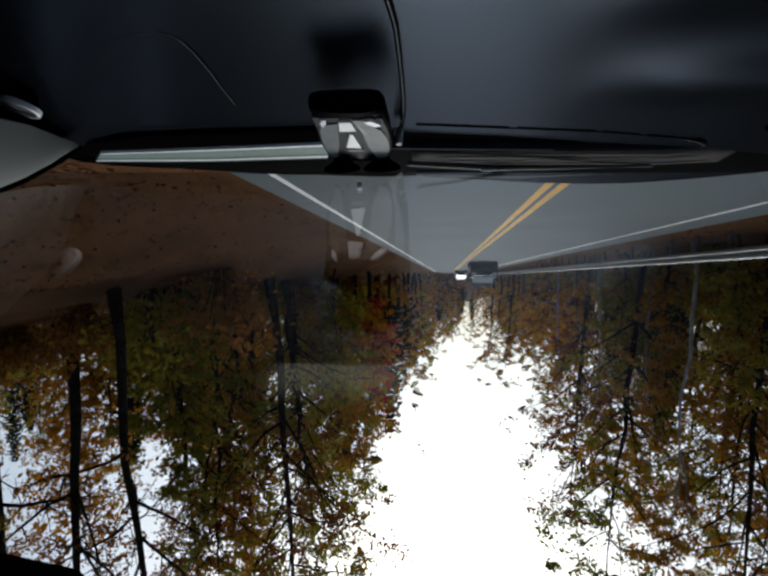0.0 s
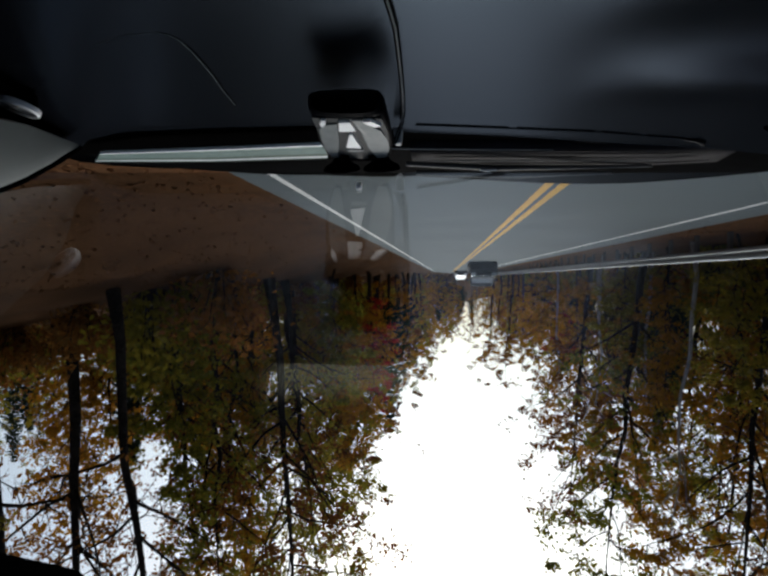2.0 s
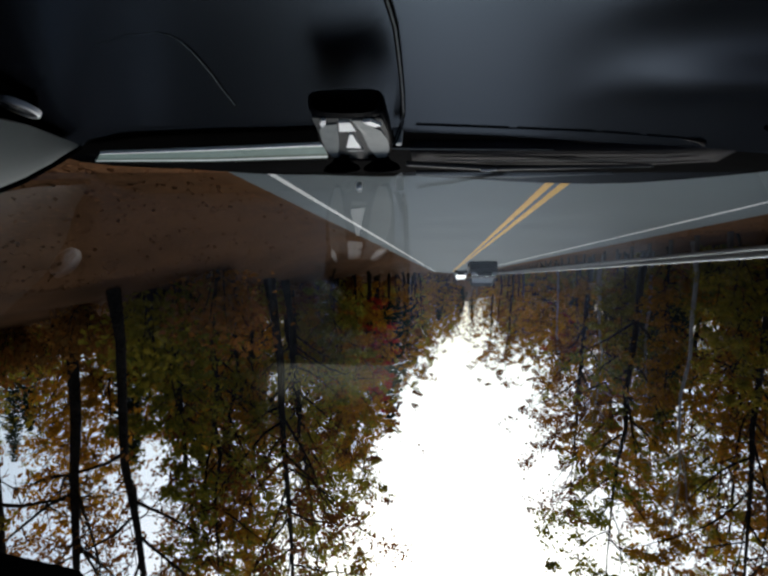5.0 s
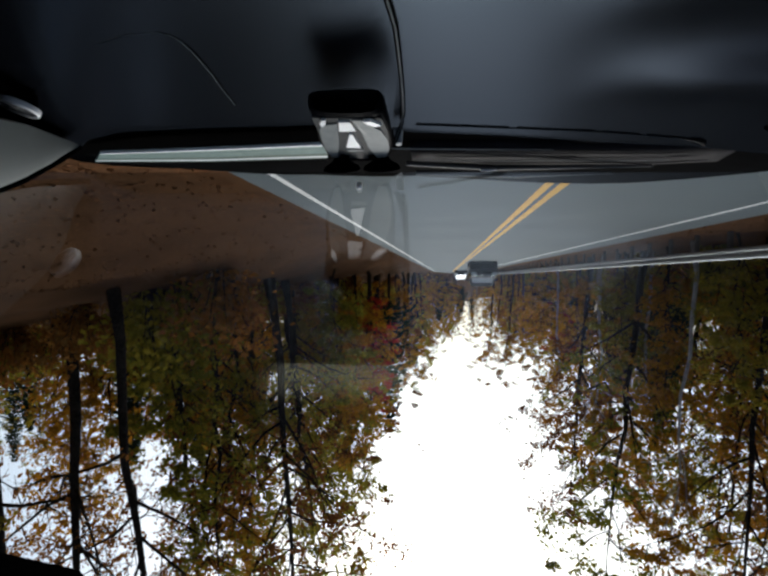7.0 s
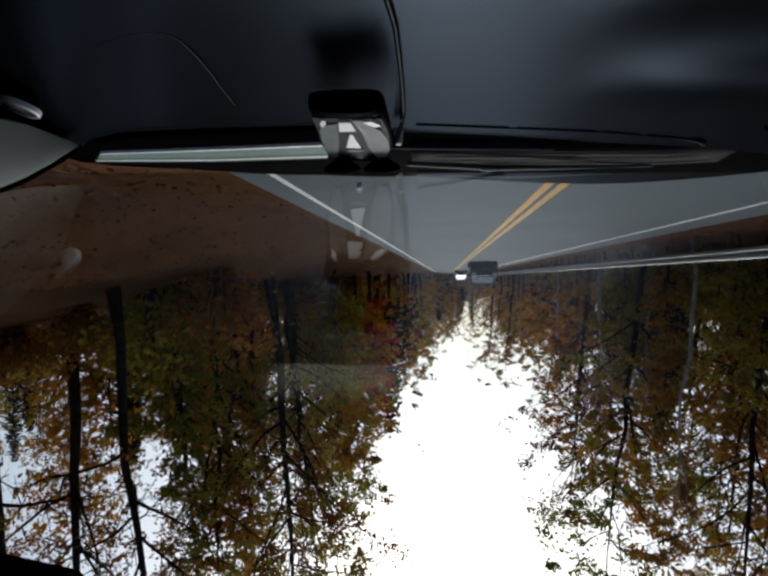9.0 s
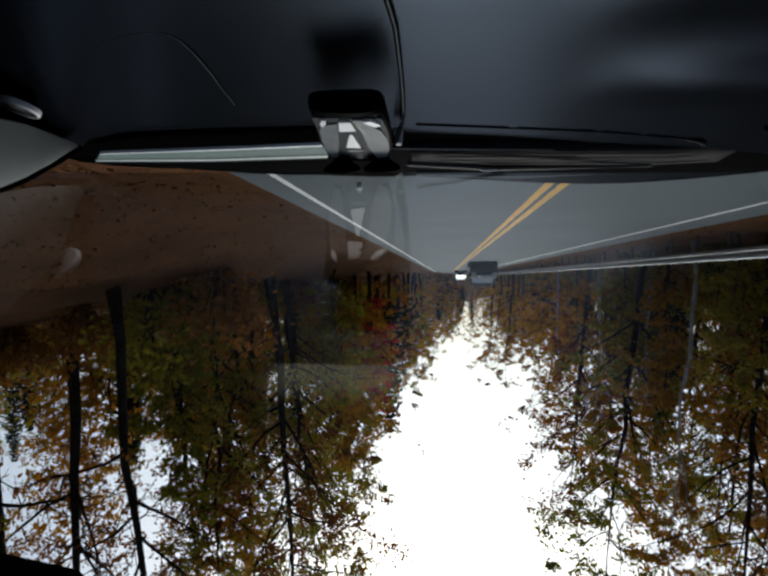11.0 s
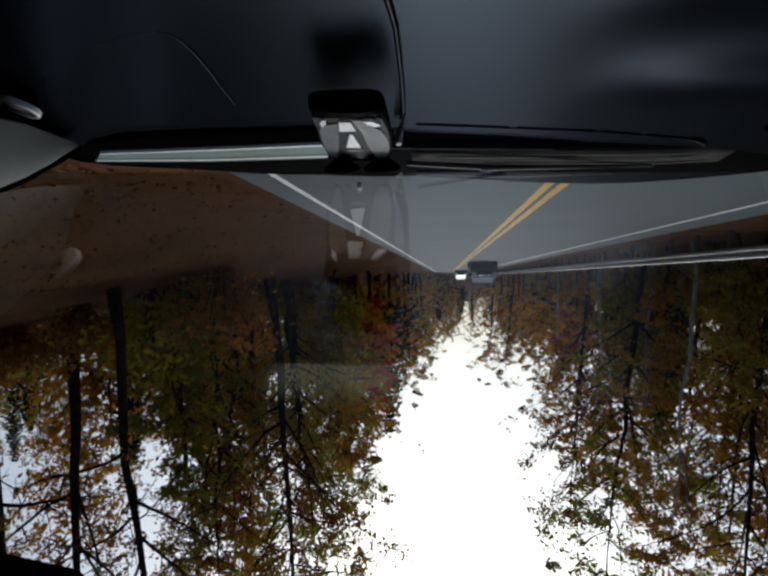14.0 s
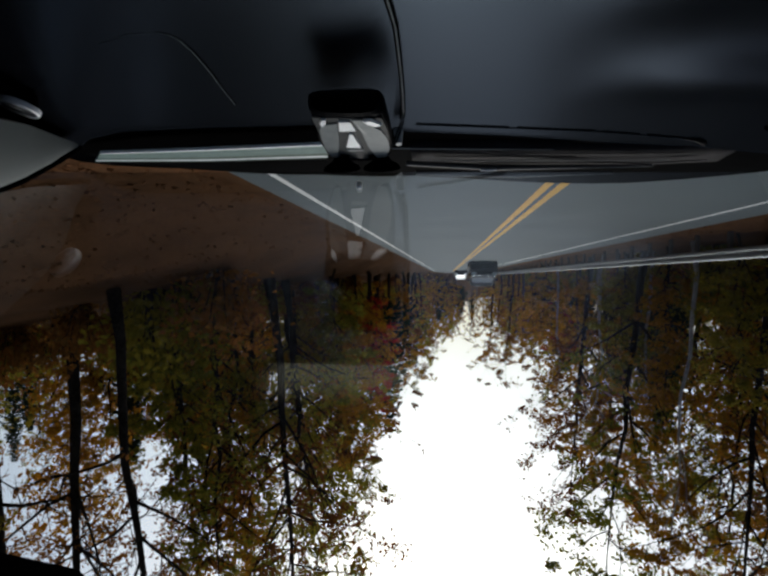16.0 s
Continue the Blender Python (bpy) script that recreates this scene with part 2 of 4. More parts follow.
across = sorted({*np.arange(-16, 14, 0.5).round(2), -6.0, 2.45, *np.arange(14, 60, 3), *np.arange(-60, -16, 3), *np.arange(60, 1400, 90), *np.arange(-1400, -60, 90)})
along = [*np.arange(-40, 0, 4), *np.arange(0, 40, 0.6), *np.arange(40, 120, 2), *np.arange(120, 264, 6), *np.arange(264, 2500, 120)]
gv, gf = sheet(across, along, lambda x, y: (x + bend(min(y, 260)), y, height(x + bend(min(y, 260)), y)))
ground = tagged(new("ground", mesh_of("ground", gv, gf, LITTER, True)), "brown leaf-covered forest ground rising beside the road", "ground", kind="structure")

road_y = [*np.arange(-40, 108, 4), *np.arange(108, 262, 4)]
rv, rf = sheet([-6.0, -5.3, -3.2, -1.4, 0.5, 2.2, 2.45], road_y, lambda x, y: (x + bend(y), y, 0.0))
tagged(new("road", mesh_of("road", rv, rf, ASPHALT)), "grey asphalt two-lane country road", "road", kind="structure")


def stripe(name, x, width, mat, label):
    v, f = sheet([x - width / 2, x + width / 2], road_y, lambda a, y: (a + bend(y), y, 0.005))
    tagged(new(name, mesh_of(name, v, f, mat)), label, "road marking", kind="structure")


stripe("edge_line_1", RIGHT_EDGE, 0.09, WHITE_LINE, "white painted edge line on grey asphalt")
stripe("edge_line_2", LEFT_EDGE, 0.11, WHITE_LINE, "white painted edge line on grey asphalt")
stripe("centre_line_1", YELLOW_AT - 0.1, 0.12, YELLOW_LINE, "yellow painted double centre line on asphalt")
stripe("centre_line_2", YELLOW_AT + 0.1, 0.12, YELLOW_LINE, "yellow painted double centre line on asphalt")


# ---- the guard rail ----
rail = tagged(new("guard_rail"), "galvanised steel guard rail on wooden posts beside the road", "guard rail")
profile = [(0.0, 0.0), (0.045, 0.035), (0.045, 0.1), (0.0, 0.14), (0.0, 0.17), (0.045, 0.21), (0.045, 0.275), (0.0, 0.31)]
for k in range(-2, 28):
    y0 = k * 3.81
    pts = [(RAIL_AT + a, y, 0.42 + z) for y in (y0, y0 + 3.805) for a, z in profile]
    pts += [(x - 0.004, y, z) for x, y, z in pts]
    m = len(profile)
    fs = [(i, i + 1, m + i + 1, m + i) for i in range(m - 1)] + [(2 * m + i, 3 * m + i, 3 * m + i + 1, 2 * m + i + 1) for i in range(m - 1)]
    fs += [(0, m, 3 * m, 2 * m), (m - 1, 3 * m - 1, 4 * m - 1, 2 * m - 1)]
    part("beam", mesh_of("beam", pts, fs, STEEL), rail)
post_mesh = block("post", POST_WOOD, (0.1, 0.15, 1.46), (0, 0, -0.06), 0.01)
for k in range(-4, 56):
    o = part("post", post_mesh, rail)
    o.location = (RAIL_AT - 0.09, k * 1.905 + 0.1, 0)


# ---- trees ----
def leaf_quads(centres, size, rng, flat=0.0, long=1.5):
    """A small diamond leaf, bent at random, at each centre."""
    n = len(centres)
    a = rng.normal(size=(n, 3))
    a[:, 2] *= 1 - flat
    a /= np.linalg.norm(a, axis=1)[:, None]
    b = rng.normal(size=(n, 3))
    b[:, 2] *= 1 - flat
    b -= (b * a).sum(1)[:, None] * a
    b /= np.linalg.norm(b, axis=1)[:, None]
    s = size * rng.uniform(0.6, 1.3, n)[:, None]
    v = np.stack([centres - a * s * long / 2, centres + b * s / 2, centres + a * s * long / 2, centres - b * s / 2], 1).reshape(-1, 3)
    f = np.arange(n * 4).reshape(-1, 4)
    return v, f


def quads_mesh(name, v, f, mat):
    me = bpy.data.meshes.new(name)
    me.from_pydata(v.tolist(), [], f.tolist())
    me.materials.append(mat)
    me.update()
    return me


def broadleaf(seed, tall, girth, bare, spread, limbs, leaves, leaf, lean=0.0, twigs=2):
    """Trunk, limbs and twigs as tapered tubes, and leaf centres round the twigs."""
    rng = np.random.default_rng(seed)
    pieces, tips = [], []
    n = 9
    sway = rng.normal(0, 0.035 * tall, (2,))
    trunk = [np.array([sway[0] * (i / n) ** 2 + lean * tall * (i / n) ** 1.6 + rng.normal(0, 0.09), sway[1] * (i / n) ** 2 + rng.normal(0, 0.09), -0.3 + (tall + 0.3) * i / n]) for i in range(n + 1)]
    rad = [girth * (1 - 0.93 * (i / n) ** 1.1) + (0.35 * girth if i == 0 else 0) for i in range(n + 1)]
    pieces.append(tube(trunk, rad, 8))
    for k in range(limbs):
        u = bare + (0.97 - bare) * (k + rng.uniform(0, 1)) / limbs
        i = min(int(u * n), n - 1)
        base = trunk[i] + (trunk[i + 1] - trunk[i]) * (u * n - i)
        w = k * 2.4 + rng.uniform(-0.5, 0.5)
        rise = rng.uniform(0.25, 0.9) + 0.5 * u
        length = spread * (1.15 - 0.75 * abs(u - 0.55) * 1.4) * rng.uniform(0.65, 1.15)
        d = np.array([math.cos(w), math.sin(w), rise])
        d /= np.linalg.norm(d)
        line = [base]
        for s in range(5):
            d = d + rng.normal(0, 0.14, 3) + np.array([0, 0, 0.05])
            d /= np.linalg.norm(d)
            line.append(line[-1] + d * length / 5)
        r0 = girth * (1 - 0.85 * u) * 0.42 + 0.012
        pieces.append(tube(line, [r0 * (1 - 0.85 * j / 5) for j in range(6)], 5))
        for s in range(1, 6):
            for _ in range(twigs):
                e = d * 0.4 + rng.normal(0, 0.6, 3)
                e[2] += 0.15
                e /= np.linalg.norm(e)
                reach = length * rng.uniform(0.18, 0.42)
                mid = line[s] + e * reach * 0.5 + rng.normal(0, 0.06, 3)
                tip = line[s] + e * reach
                pieces.append(tube([line[s], mid, tip], [r0 * 0.3 + 0.006, r0 * 0.18 + 0.005, 0.004], 3, False))
                tips += [(mid, reach * 0.3), (tip, reach * 0.38)]
    centres = np.zeros((0, 3))
    if leaves:
        # sprays of leaves on some of the twigs; the others are shed, so the crown keeps gaps
        full = [i for i in range(len(tips)) if rng.uniform() > 0.5]
        weight = rng.uniform(0.2, 1.0, len(full)) ** 2
        pick = rng.choice(full, leaves * 11 // 20, p=weight / weight.sum())
        loose = np.clip(rng.normal(size=(len(pick), 3)), -1.7, 1.7) * np.array([tips[i][1] * 0.46 + 0.08 for i in pick])[:, None]
        loose[:, 2] *= 0.6
        centres = np.array([tips[i][0] for i in pick]) + loose
    return joined(pieces), leaf_quads(centres, leaf, rng) if leaves else None


def conifer(seed, tall, girth, spread, whorls, leaf):
    rng = np.random.default_rng(seed)
    n = 7
    trunk = [np.array([rng.normal(0, 0.04), rng.normal(0, 0.04), -0.3 + (tall + 0.3) * i / n]) for i in range(n + 1)]
    pieces = [tube(trunk, [girth * (1 - 0.96 * i / n) for i in range(n + 1)], 7)]
    centres = []
    for k in range(whorls):
        u = 0.2 + 0.79 * (k + 0.5) / whorls
        z = u * tall
        for q in range(5):
            w = q * 1.257 + k * 0.7 + rng.uniform(-0.25, 0.25)
            length = spread * (1.06 - u) ** 0.8 * rng.uniform(0.6, 1.15)
            out = np.array([math.cos(w), math.sin(w), 0])
            line = [np.array([0, 0, z]) + out * length * s + np.array([0, 0, length * (0.18 * s - 0.42 * s * s)]) for s in (0, 0.35, 0.7, 1.0)]
            pieces.append(tube(line, [0.035 * (1.1 - u) + 0.01, 0.02, 0.012, 0.004], 3, False))
            m = int(26 + 46 * (1 - u))
            s = rng.uniform(0.12, 1.02, m)
            side = np.array([-math.sin(w), math.cos(w), 0])
            pts = np.array([0, 0, z]) + out * (length * s)[:, None] + side * (rng.normal(0, 0.16, m) * length * (1.15 - s))[:, None]
            pts[:, 2] += length * (0.18 * s - 0.42 * s * s) - np.abs(rng.normal(0, 0.12, m))
            centres.append(pts)
    return joined(pieces), leaf_quads(np.concatenate(centres), leaf, rng, 0.5, 2.2)


def shrub(seed, tall, stems, leaves, leaf):
    rng = np.random.default_rng(seed)
    pieces, centres = [], []
    for k in range(stems):
        w, out = rng.uniform(0, 6.28), rng.uniform(0.15, 0.6) * tall
        top = np.array([math.cos(w) * out, math.sin(w) * out, tall * rng.uniform(0.6, 1.0)])
        foot = np.array([math.cos(w) * 0.12, math.sin(w) * 0.12, -0.15])
        mid = foot * 0.4 + top * 0.6 + rng.normal(0, 0.08, 3) + np.array([0, 0, 0.12 * tall])
        pieces.append(tube([foot, mid, top], [0.022, 0.014, 0.004], 4, False))
        m = leaves // stems
        s = rng.uniform(0.25, 1.05, m)[:, None]
        centres.append(foot * (1 - s) + top * s + rng.normal(0, 0.15 * tall, (m, 3)))
    c = np.concatenate(centres)
    c[:, 2] = np.maximum(c[:, 2], 0.05)
    return joined(pieces), leaf_quads(c, leaf, rng)


def plant(name, made, bark, leaves, label, category, stem="trunk", crown="crown"):
    """The first of its kind: an Empty at the foot, with its wood and its leaves."""
    (v, f), foliage = made
    root = tagged(new(name), label, category)
    part(stem, mesh_of(stem, v, f, bark, True), root)
    if foliage is not None:
        part(crown, quads_mesh(crown, *foliage, leaves), root)
    return root


def oak(seed, tall, girth, bare, spread, limbs, leaves, colour, label, bark=BARK):
    """A leafy tree twice: full for the roadside, and thinner with larger leaves for the far woods."""
    near = plant("tree", broadleaf(seed, tall, girth, bare, spread, limbs, leaves * 5 // 4, 0.14), bark, colour, label, "tree")
    far = plant("tree", broadleaf(seed + 50, tall, girth, bare, spread, max(limbs * 2 // 3, 8), leaves * 2 // 5, 0.21, 0.0, 1), bark, colour, label, "tree")
    return near, far


KINDS, FAR = {}, {}
for kind, made in {
    "rust_a": oak(1, 17, 0.2, 0.25, 4.6, 22, 7500, RUST, "tall oak with rust-brown autumn leaves at the roadside"),
    "rust_b": oak(2, 20, 0.24, 0.3, 5.0, 24, 7500, RUST, "tall oak with thinning brown autumn leaves and dark trunk"),
    "gold_a": oak(3, 14, 0.15, 0.12, 4.0, 22, 7500, GOLD, "tree with golden-orange autumn leaves in the woods"),
    "gold_b": oak(4, 9, 0.09, 0.08, 3.2, 20, 6500, GOLD, "young tree with yellow-gold autumn leaves near the verge"),
    "olive_a": oak(5, 16, 0.19, 0.2, 4.6, 22, 7500, OLIVE, "tree with olive-green leaves turning yellow"),
    "olive_b": oak(6, 7, 0.07, 0.08, 2.8, 18, 6000, LIME, "slender young tree with yellow-green leaves"),
    "red": oak(7, 12, 0.13, 0.22, 3.4, 18, 9000, RED, "maple with bright red autumn leaves among the woods"),
    "bare": oak(8, 17, 0.17, 0.3, 4.6, 18, 700, RUST, "nearly leafless tree with dark spreading branches"),
    "pale": oak(9, 15, 0.1, 0.55, 2.6, 12, 3000, GOLD, "slim pale-barked tree with a few yellow leaves", PALE_BARK),
}.items():
    KINDS[kind], FAR[kind] = made
KINDS["pine"] = plant("conifer", conifer(10, 19, 0.2, 4.2, 26, 0.22), BARK, NEEDLES, "tall dark green conifer with drooping branches", "conifer")
KINDS["hemlock"] = plant("conifer", conifer(11, 12, 0.13, 3.2, 22, 0.2), BARK, NEEDLES, "dark green hemlock with feathery branches in the woods", "conifer")
KINDS["brush"] = plant("shrub", shrub(12, 2.2, 18, 1000, 0.12), BARK, OLIVE, "yellow-green leafy shrub at the edge of the woods", "shrub", "stems", "leaves")
KINDS["brown_brush"] = plant("shrub", shrub(13, 1.8, 20, 900, 0.12), BARK, RUST, "brown leafy undergrowth shrub on the forest floor", "shrub", "stems", "leaves")
used = set()


woods = {}


def grow(kind, x, y, size, turn, lean=0.0):
    """Stands a plant of that kind on the ground; the first use takes the first built. Far off and behind the car it joins the woods."""
    place = pose(x, y, height(x, y) - 0.02, 0, lean, 0) @ pose(0, 0, 0, 0, 0, turn) @ Matrix.Scale(size, 4)
    far = kind in FAR and (x * x + y * y > 46 ** 2 or y < 0)
    first = FAR[kind] if far else KINDS[kind]
    if "brush" not in kind and (y > 82 or y < 0 or abs(x) > 34):
        woods.setdefault(first, []).append(place)
        return
    o = copy_thing(first, place) if first in used else first
    used.add(first)
    o.matrix_basis = place
    o["group"] = "shrubs of the forest edge" if "brush" in kind else "trees of the roadside woods"


def plant_woods():
    """All the trees too far off to tell apart, as one mesh."""
    verts, faces, slots, mats, start = [], [], [], [], 0
    for first, places in woods.items():
        for piece in first.children:
            me = piece.data
            if me.materials[0] not in mats:
                mats.append(me.materials[0])
            co = np.empty(len(me.vertices) * 3)
            me.vertices.foreach_get("co", co)
            co = np.c_[co.reshape(-1, 3), np.ones(len(me.vertices))]
            polys = [tuple(p.vertices) for p in me.polygons]
            for place in places:
                verts.extend((co @ np.array(place).T)[:, :3].tolist())
                faces.extend(tuple(i + start for i in p) for p in polys)
                slots.extend([mats.index(me.materials[0])] * len(polys))
                start += len(me.vertices)
    me = bpy.data.meshes.new("woods")
    me.from_pydata(verts, [], faces)
    for m in mats:
        me.materials.append(m)
    me.polygons.foreach_set("material_index", slots)
    me.update()
    tagged(new("woods", me), "distant autumn woods of rust, golden and olive trees", "woods", kind="stuff")


rng = random.Random(21)
stood = []


def scatter(count, x0, x1, y0, y1, mix, gap, smin=0.8, smax=1.15, tilt=0.0):
    """Plants at random with a least gap, sparing a small glade; x counts from the road's line."""
    kinds = [k for k, w in mix for _ in range(w)]
    tries = 0
    while count and tries < 4000:
        tries += 1
        x, y = rng.uniform(x0, x1), y0 + (y1 - y0) * rng.random() ** 1.35
        x += bend(min(y, 260))
        if any((x - a) ** 2 + (y - b) ** 2 < gap * gap for a, b in stood) or gap > 1 and math.hypot(x - 21, y - 25) < 7.5:
            continue
        stood.append((x, y))
        grow(rng.choice(kinds), x, y, rng.uniform(smin, smax), rng.uniform(0, 360), tilt + rng.uniform(-2, 2))
        count -= 1


# single trees that stand out; x to the kerb side is positive
# the first six are added out of view to darken the dashboard's reflections
for kind, x, y, size, turn, lean in [("bare", 8.2, 6.5, 1.0, 0, -3), ("bare", 11.5, 9, 1.0, 90, -4), ("rust_a", 9.0, 1.5, 1.0, 180, -3), ("rust_a", -10.6, 10.5, 1.0, 20, 3), ("olive_a", -11.0, 6.5, 1.0, 200, 3), ("rust_b", -12.2, 14, 1.0, 100, 3),
                                     ("pine", 6.6, 62, 1.0, 40, 0), ("olive_a", 6.8, 47, 0.85, 10, 0), ("red", 6.2, 43, 0.8, 70, -2), ("olive_b", 6.4, 30, 0.95, 15, -2), ("gold_b", 6.6, 52, 0.9, 80, -2), ("gold_b", 6.2, 67, 0.9, 190, 0), ("gold_b", 7.4, 34, 0.8, 260, -2),
                                     ("gold_b", -9.4, 24, 0.7, 30, 2), ("gold_b", -10.2, 33, 0.75, 150, 2), ("olive_b", -9.3, 29, 0.8, 230, 2), ("gold_b", -10.1, 43, 0.85, 70, 1), ("gold_b", -9.4, 60, 0.9, 310, 0), ("olive_b", -9.6, 19, 0.7, 130, 2),
                                     ("rust_b", 8.0, 24, 0.95, 30, -5), ("olive_a", 9.2, 31, 0.9, 200, -4), ("gold_a", 7.6, 37, 0.95, 100, -3), ("gold_a", 11.2, 27, 1.0, 10, -3), ("olive_b", 10.5, 19, 0.95, 120, -3), ("bare", 9.4, 14.0, 0.9, 300, -5), ("olive_a", 10.5, 23, 0.85, 40, -3),
                                     ("olive_a", 7.2, 54, 1.0, 20, -2), ("rust_a", 6.8, 76, 1.05, 310, -2), ("rust_a", 13.5, 25, 0.95, 77, -4), ("olive_a", 12.5, 33, 1.1, 140, -3),
                                     ("bare", -11.2, 20, 0.9, 80, 4), ("olive_a", -9.6, 27, 1.0, 45, 7), ("rust_a", -9.4, 36, 0.95, 145, 6), ("rust_a", -12.0, 38, 0.85, 15, 4), ("pale", -10.6, 29, 0.9, 140, 3), ("pale", -11.5, 42, 0.9, 10, 1),
                                     ("olive_a", -13.5, 26, 0.8, 60, 5), ("rust_a", -14.5, 18, 0.9, 250, 5), ("gold_a", -11.4, 47, 0.75, 300, 3), ("rust_b", -16.5, 31, 0.85, 10, 4), ("gold_b", -10.6, 52, 1.0, 0, 3), ("red", -12.5, 58, 0.8, 33, 0),
                                     ("gold_a", -10.8, 66, 0.8, 210, 2), ("hemlock", -12.6, 33, 0.9, 110, 0), ("gold_a", -10.4, 78, 0.8, 120, 2),
                                     ("gold_a", 5.6, 70, 0.95, 15, -5), ("olive_a", 5.7, 81, 0.95, 130, -5), ("rust_a", 5.4, 93, 0.95, 250, -4), ("rust_a", -9.0, 72, 0.85, 40, 5), ("gold_a", -8.9, 86, 1.0, 160, 5), ("rust_b", -8.8, 98, 0.9, 280, 4), ("gold_a", 5.2, 106, 1.1, 60, -4), ("pale", -8.7, 31, 0.85, 50, 3), ("pale", -8.6, 43, 0.9, 170, -2), ("pale", -9.2, 21, 0.9, 250, 2)]:
    stood.append((x, y))
    grow(kind, x, y, size, turn, lean)
RIGHT_MIX = [("rust_a", 4), ("rust_b", 4), ("gold_a", 5), ("olive_a", 4), ("olive_b", 2), ("gold_b", 2), ("pine", 1), ("hemlock", 2), ("bare", 1)]
LEFT_MIX = [("rust_a", 4), ("rust_b", 3), ("gold_a", 4), ("gold_b", 2), ("olive_a", 4), ("bare", 1), ("pale", 2), ("hemlock", 1)]
YOUNG = [("gold_b", 4), ("olive_b", 4), ("hemlock", 1)]
scatter(5, 9.5, 18, 9, 28, [("bare", 3), ("rust_b", 1), ("olive_a", 1)], 4.0, tilt=-4)
scatter(16, 6.3, 14, 28, 62, RIGHT_MIX, 2.8, tilt=-4)
scatter(40, 11, 28, 22, 74, YOUNG, 2.0, 0.7, 1.3)
scatter(60, 6.3, 26, 60, 170, RIGHT_MIX, 3.0)
scatter(80, 15, 62, 6, 120, RIGHT_MIX, 3.2, 0.5, 0.85)
scatter(14, -17, -10.2, 12, 70, LEFT_MIX, 3.2, 0.7, 0.9, tilt=5)
scatter(36, -26, -10.4, 12, 80, YOUNG, 2.0, 0.7, 1.2)
scatter(60, -26, -10, 70, 170, LEFT_MIX, 3.0, 0.75, 1.0)
scatter(70, -62, -17, 8, 120, LEFT_MIX, 3.2, 0.45, 0.75)
# the woods go on unseen beside and behind the car, to darken the understory
scatter(46, 6.6, 34, -48, 7, RIGHT_MIX, 3.6, 0.85, 1.15)
scatter(46, -40, -10.4, -48, 9, LEFT_MIX, 3.6, 0.85, 1.15)
# woods that close the view where the road bends away, with young growth at their foot
for k in range(80):
    x, y = rng.uniform(-18, 14), rng.uniform(106, 150)
    if abs(x - bend(y) + 1.6) > 5.8:
        grow(rng.choice(["gold_b", "olive_b", "gold_b", "gold_a"]), x, y, rng.uniform(0.55, 0.85), rng.uniform(0, 360))
for k in range(150):
    x, y = rng.uniform(-36, 40), rng.uniform(118, 240)
    if abs(x - bend(min(y, 260)) + 1.6) > 8.0:
        grow(rng.choice(["rust_a", "gold_a", "olive_a", "rust_b", "hemlock", "gold_b"]), x, y, rng.uniform(0.75, 1.05), rng.uniform(0, 360))
scatter(100, 6.6, 26, 16, 84, [("brush", 2), ("brown_brush", 3)], 0.9, 0.6, 1.4)
scatter(100, -26, -10.6, 8, 90, [("brush", 3), ("brown_brush", 2)], 0.9, 0.6, 1.4)

plant_woods()
for first in [*KINDS.values(), *FAR.values()]:
    if first not in used:
        for o in (*first.children, first):
            bpy.data.objects.remove(o)

# fallen leaves on the verges
lr = np.random.default_rng(5)
spots = []
for x0, x1, count in ((2.75, 9.5, 20000), (-11.5, -5.9, 10000)):
    for _ in range(count):
        x, y = lr.uniform(x0, x1), 3 + 42 * lr.uniform() ** 1.7
        spots.append((x, y, height(x, y) + 0.012))
tagged(new("fallen_leaves", quads_mesh("fallen_leaves", *leaf_quads(np.array(spots), 0.06, lr, 0.95, 1.3), LITTER_LEAF)), "brown fallen leaves strewn over the verge", "fallen leaves", kind="stuff")


# ---- utility poles and wires behind the guard rail ----
for y in (-9, 33, 75):
    pole = tagged(new("utility_pole"), "weathered wooden utility pole carrying wires", "utility pole", "utility poles along the road")
    z = height(-10.6, y)
    pole.location = (-10.6, y, z)
    part("shaft", mesh_of("shaft", *tube([(0, 0, -0.4), (0, 0, 4.5), (0.03, 0, 9.3 - z)], [0.15, 0.13, 0.1], 12), POST_WOOD, True), pole)
    part("crossarm", block("crossarm", POST_WOOD, (1.6, 0.1, 0.12), (0.3, 0, 8.6 - z), 0.01), pole)
    for x in (-0.4, 1.0):
        part("insulator", mesh_of("insulator", *tube([(x, 0, 8.66 - z), (x, 0, 8.8 - z)], [0.035, 0.05], 8), TRIM), pole, "grey insulator")
for x, z in ((-11.0, 8.8), (-9.6, 8.8), (-10.45, 7.2)):
    line = []
    for y0 in (-9, 33):
        line += [(x, y0 + 42 * k / 8, z - 2.2 * (k / 8) * (1 - k / 8)) for k in range(8)]
    wire = new("utility_wire", mesh_of("utility_wire", *tube(line + [(x, 75, z)], [0.016] * 17, 5), RUBBER))
    tagged(wire, "black overhead wire strung between wooden poles", "wire", "wires of the utility line")


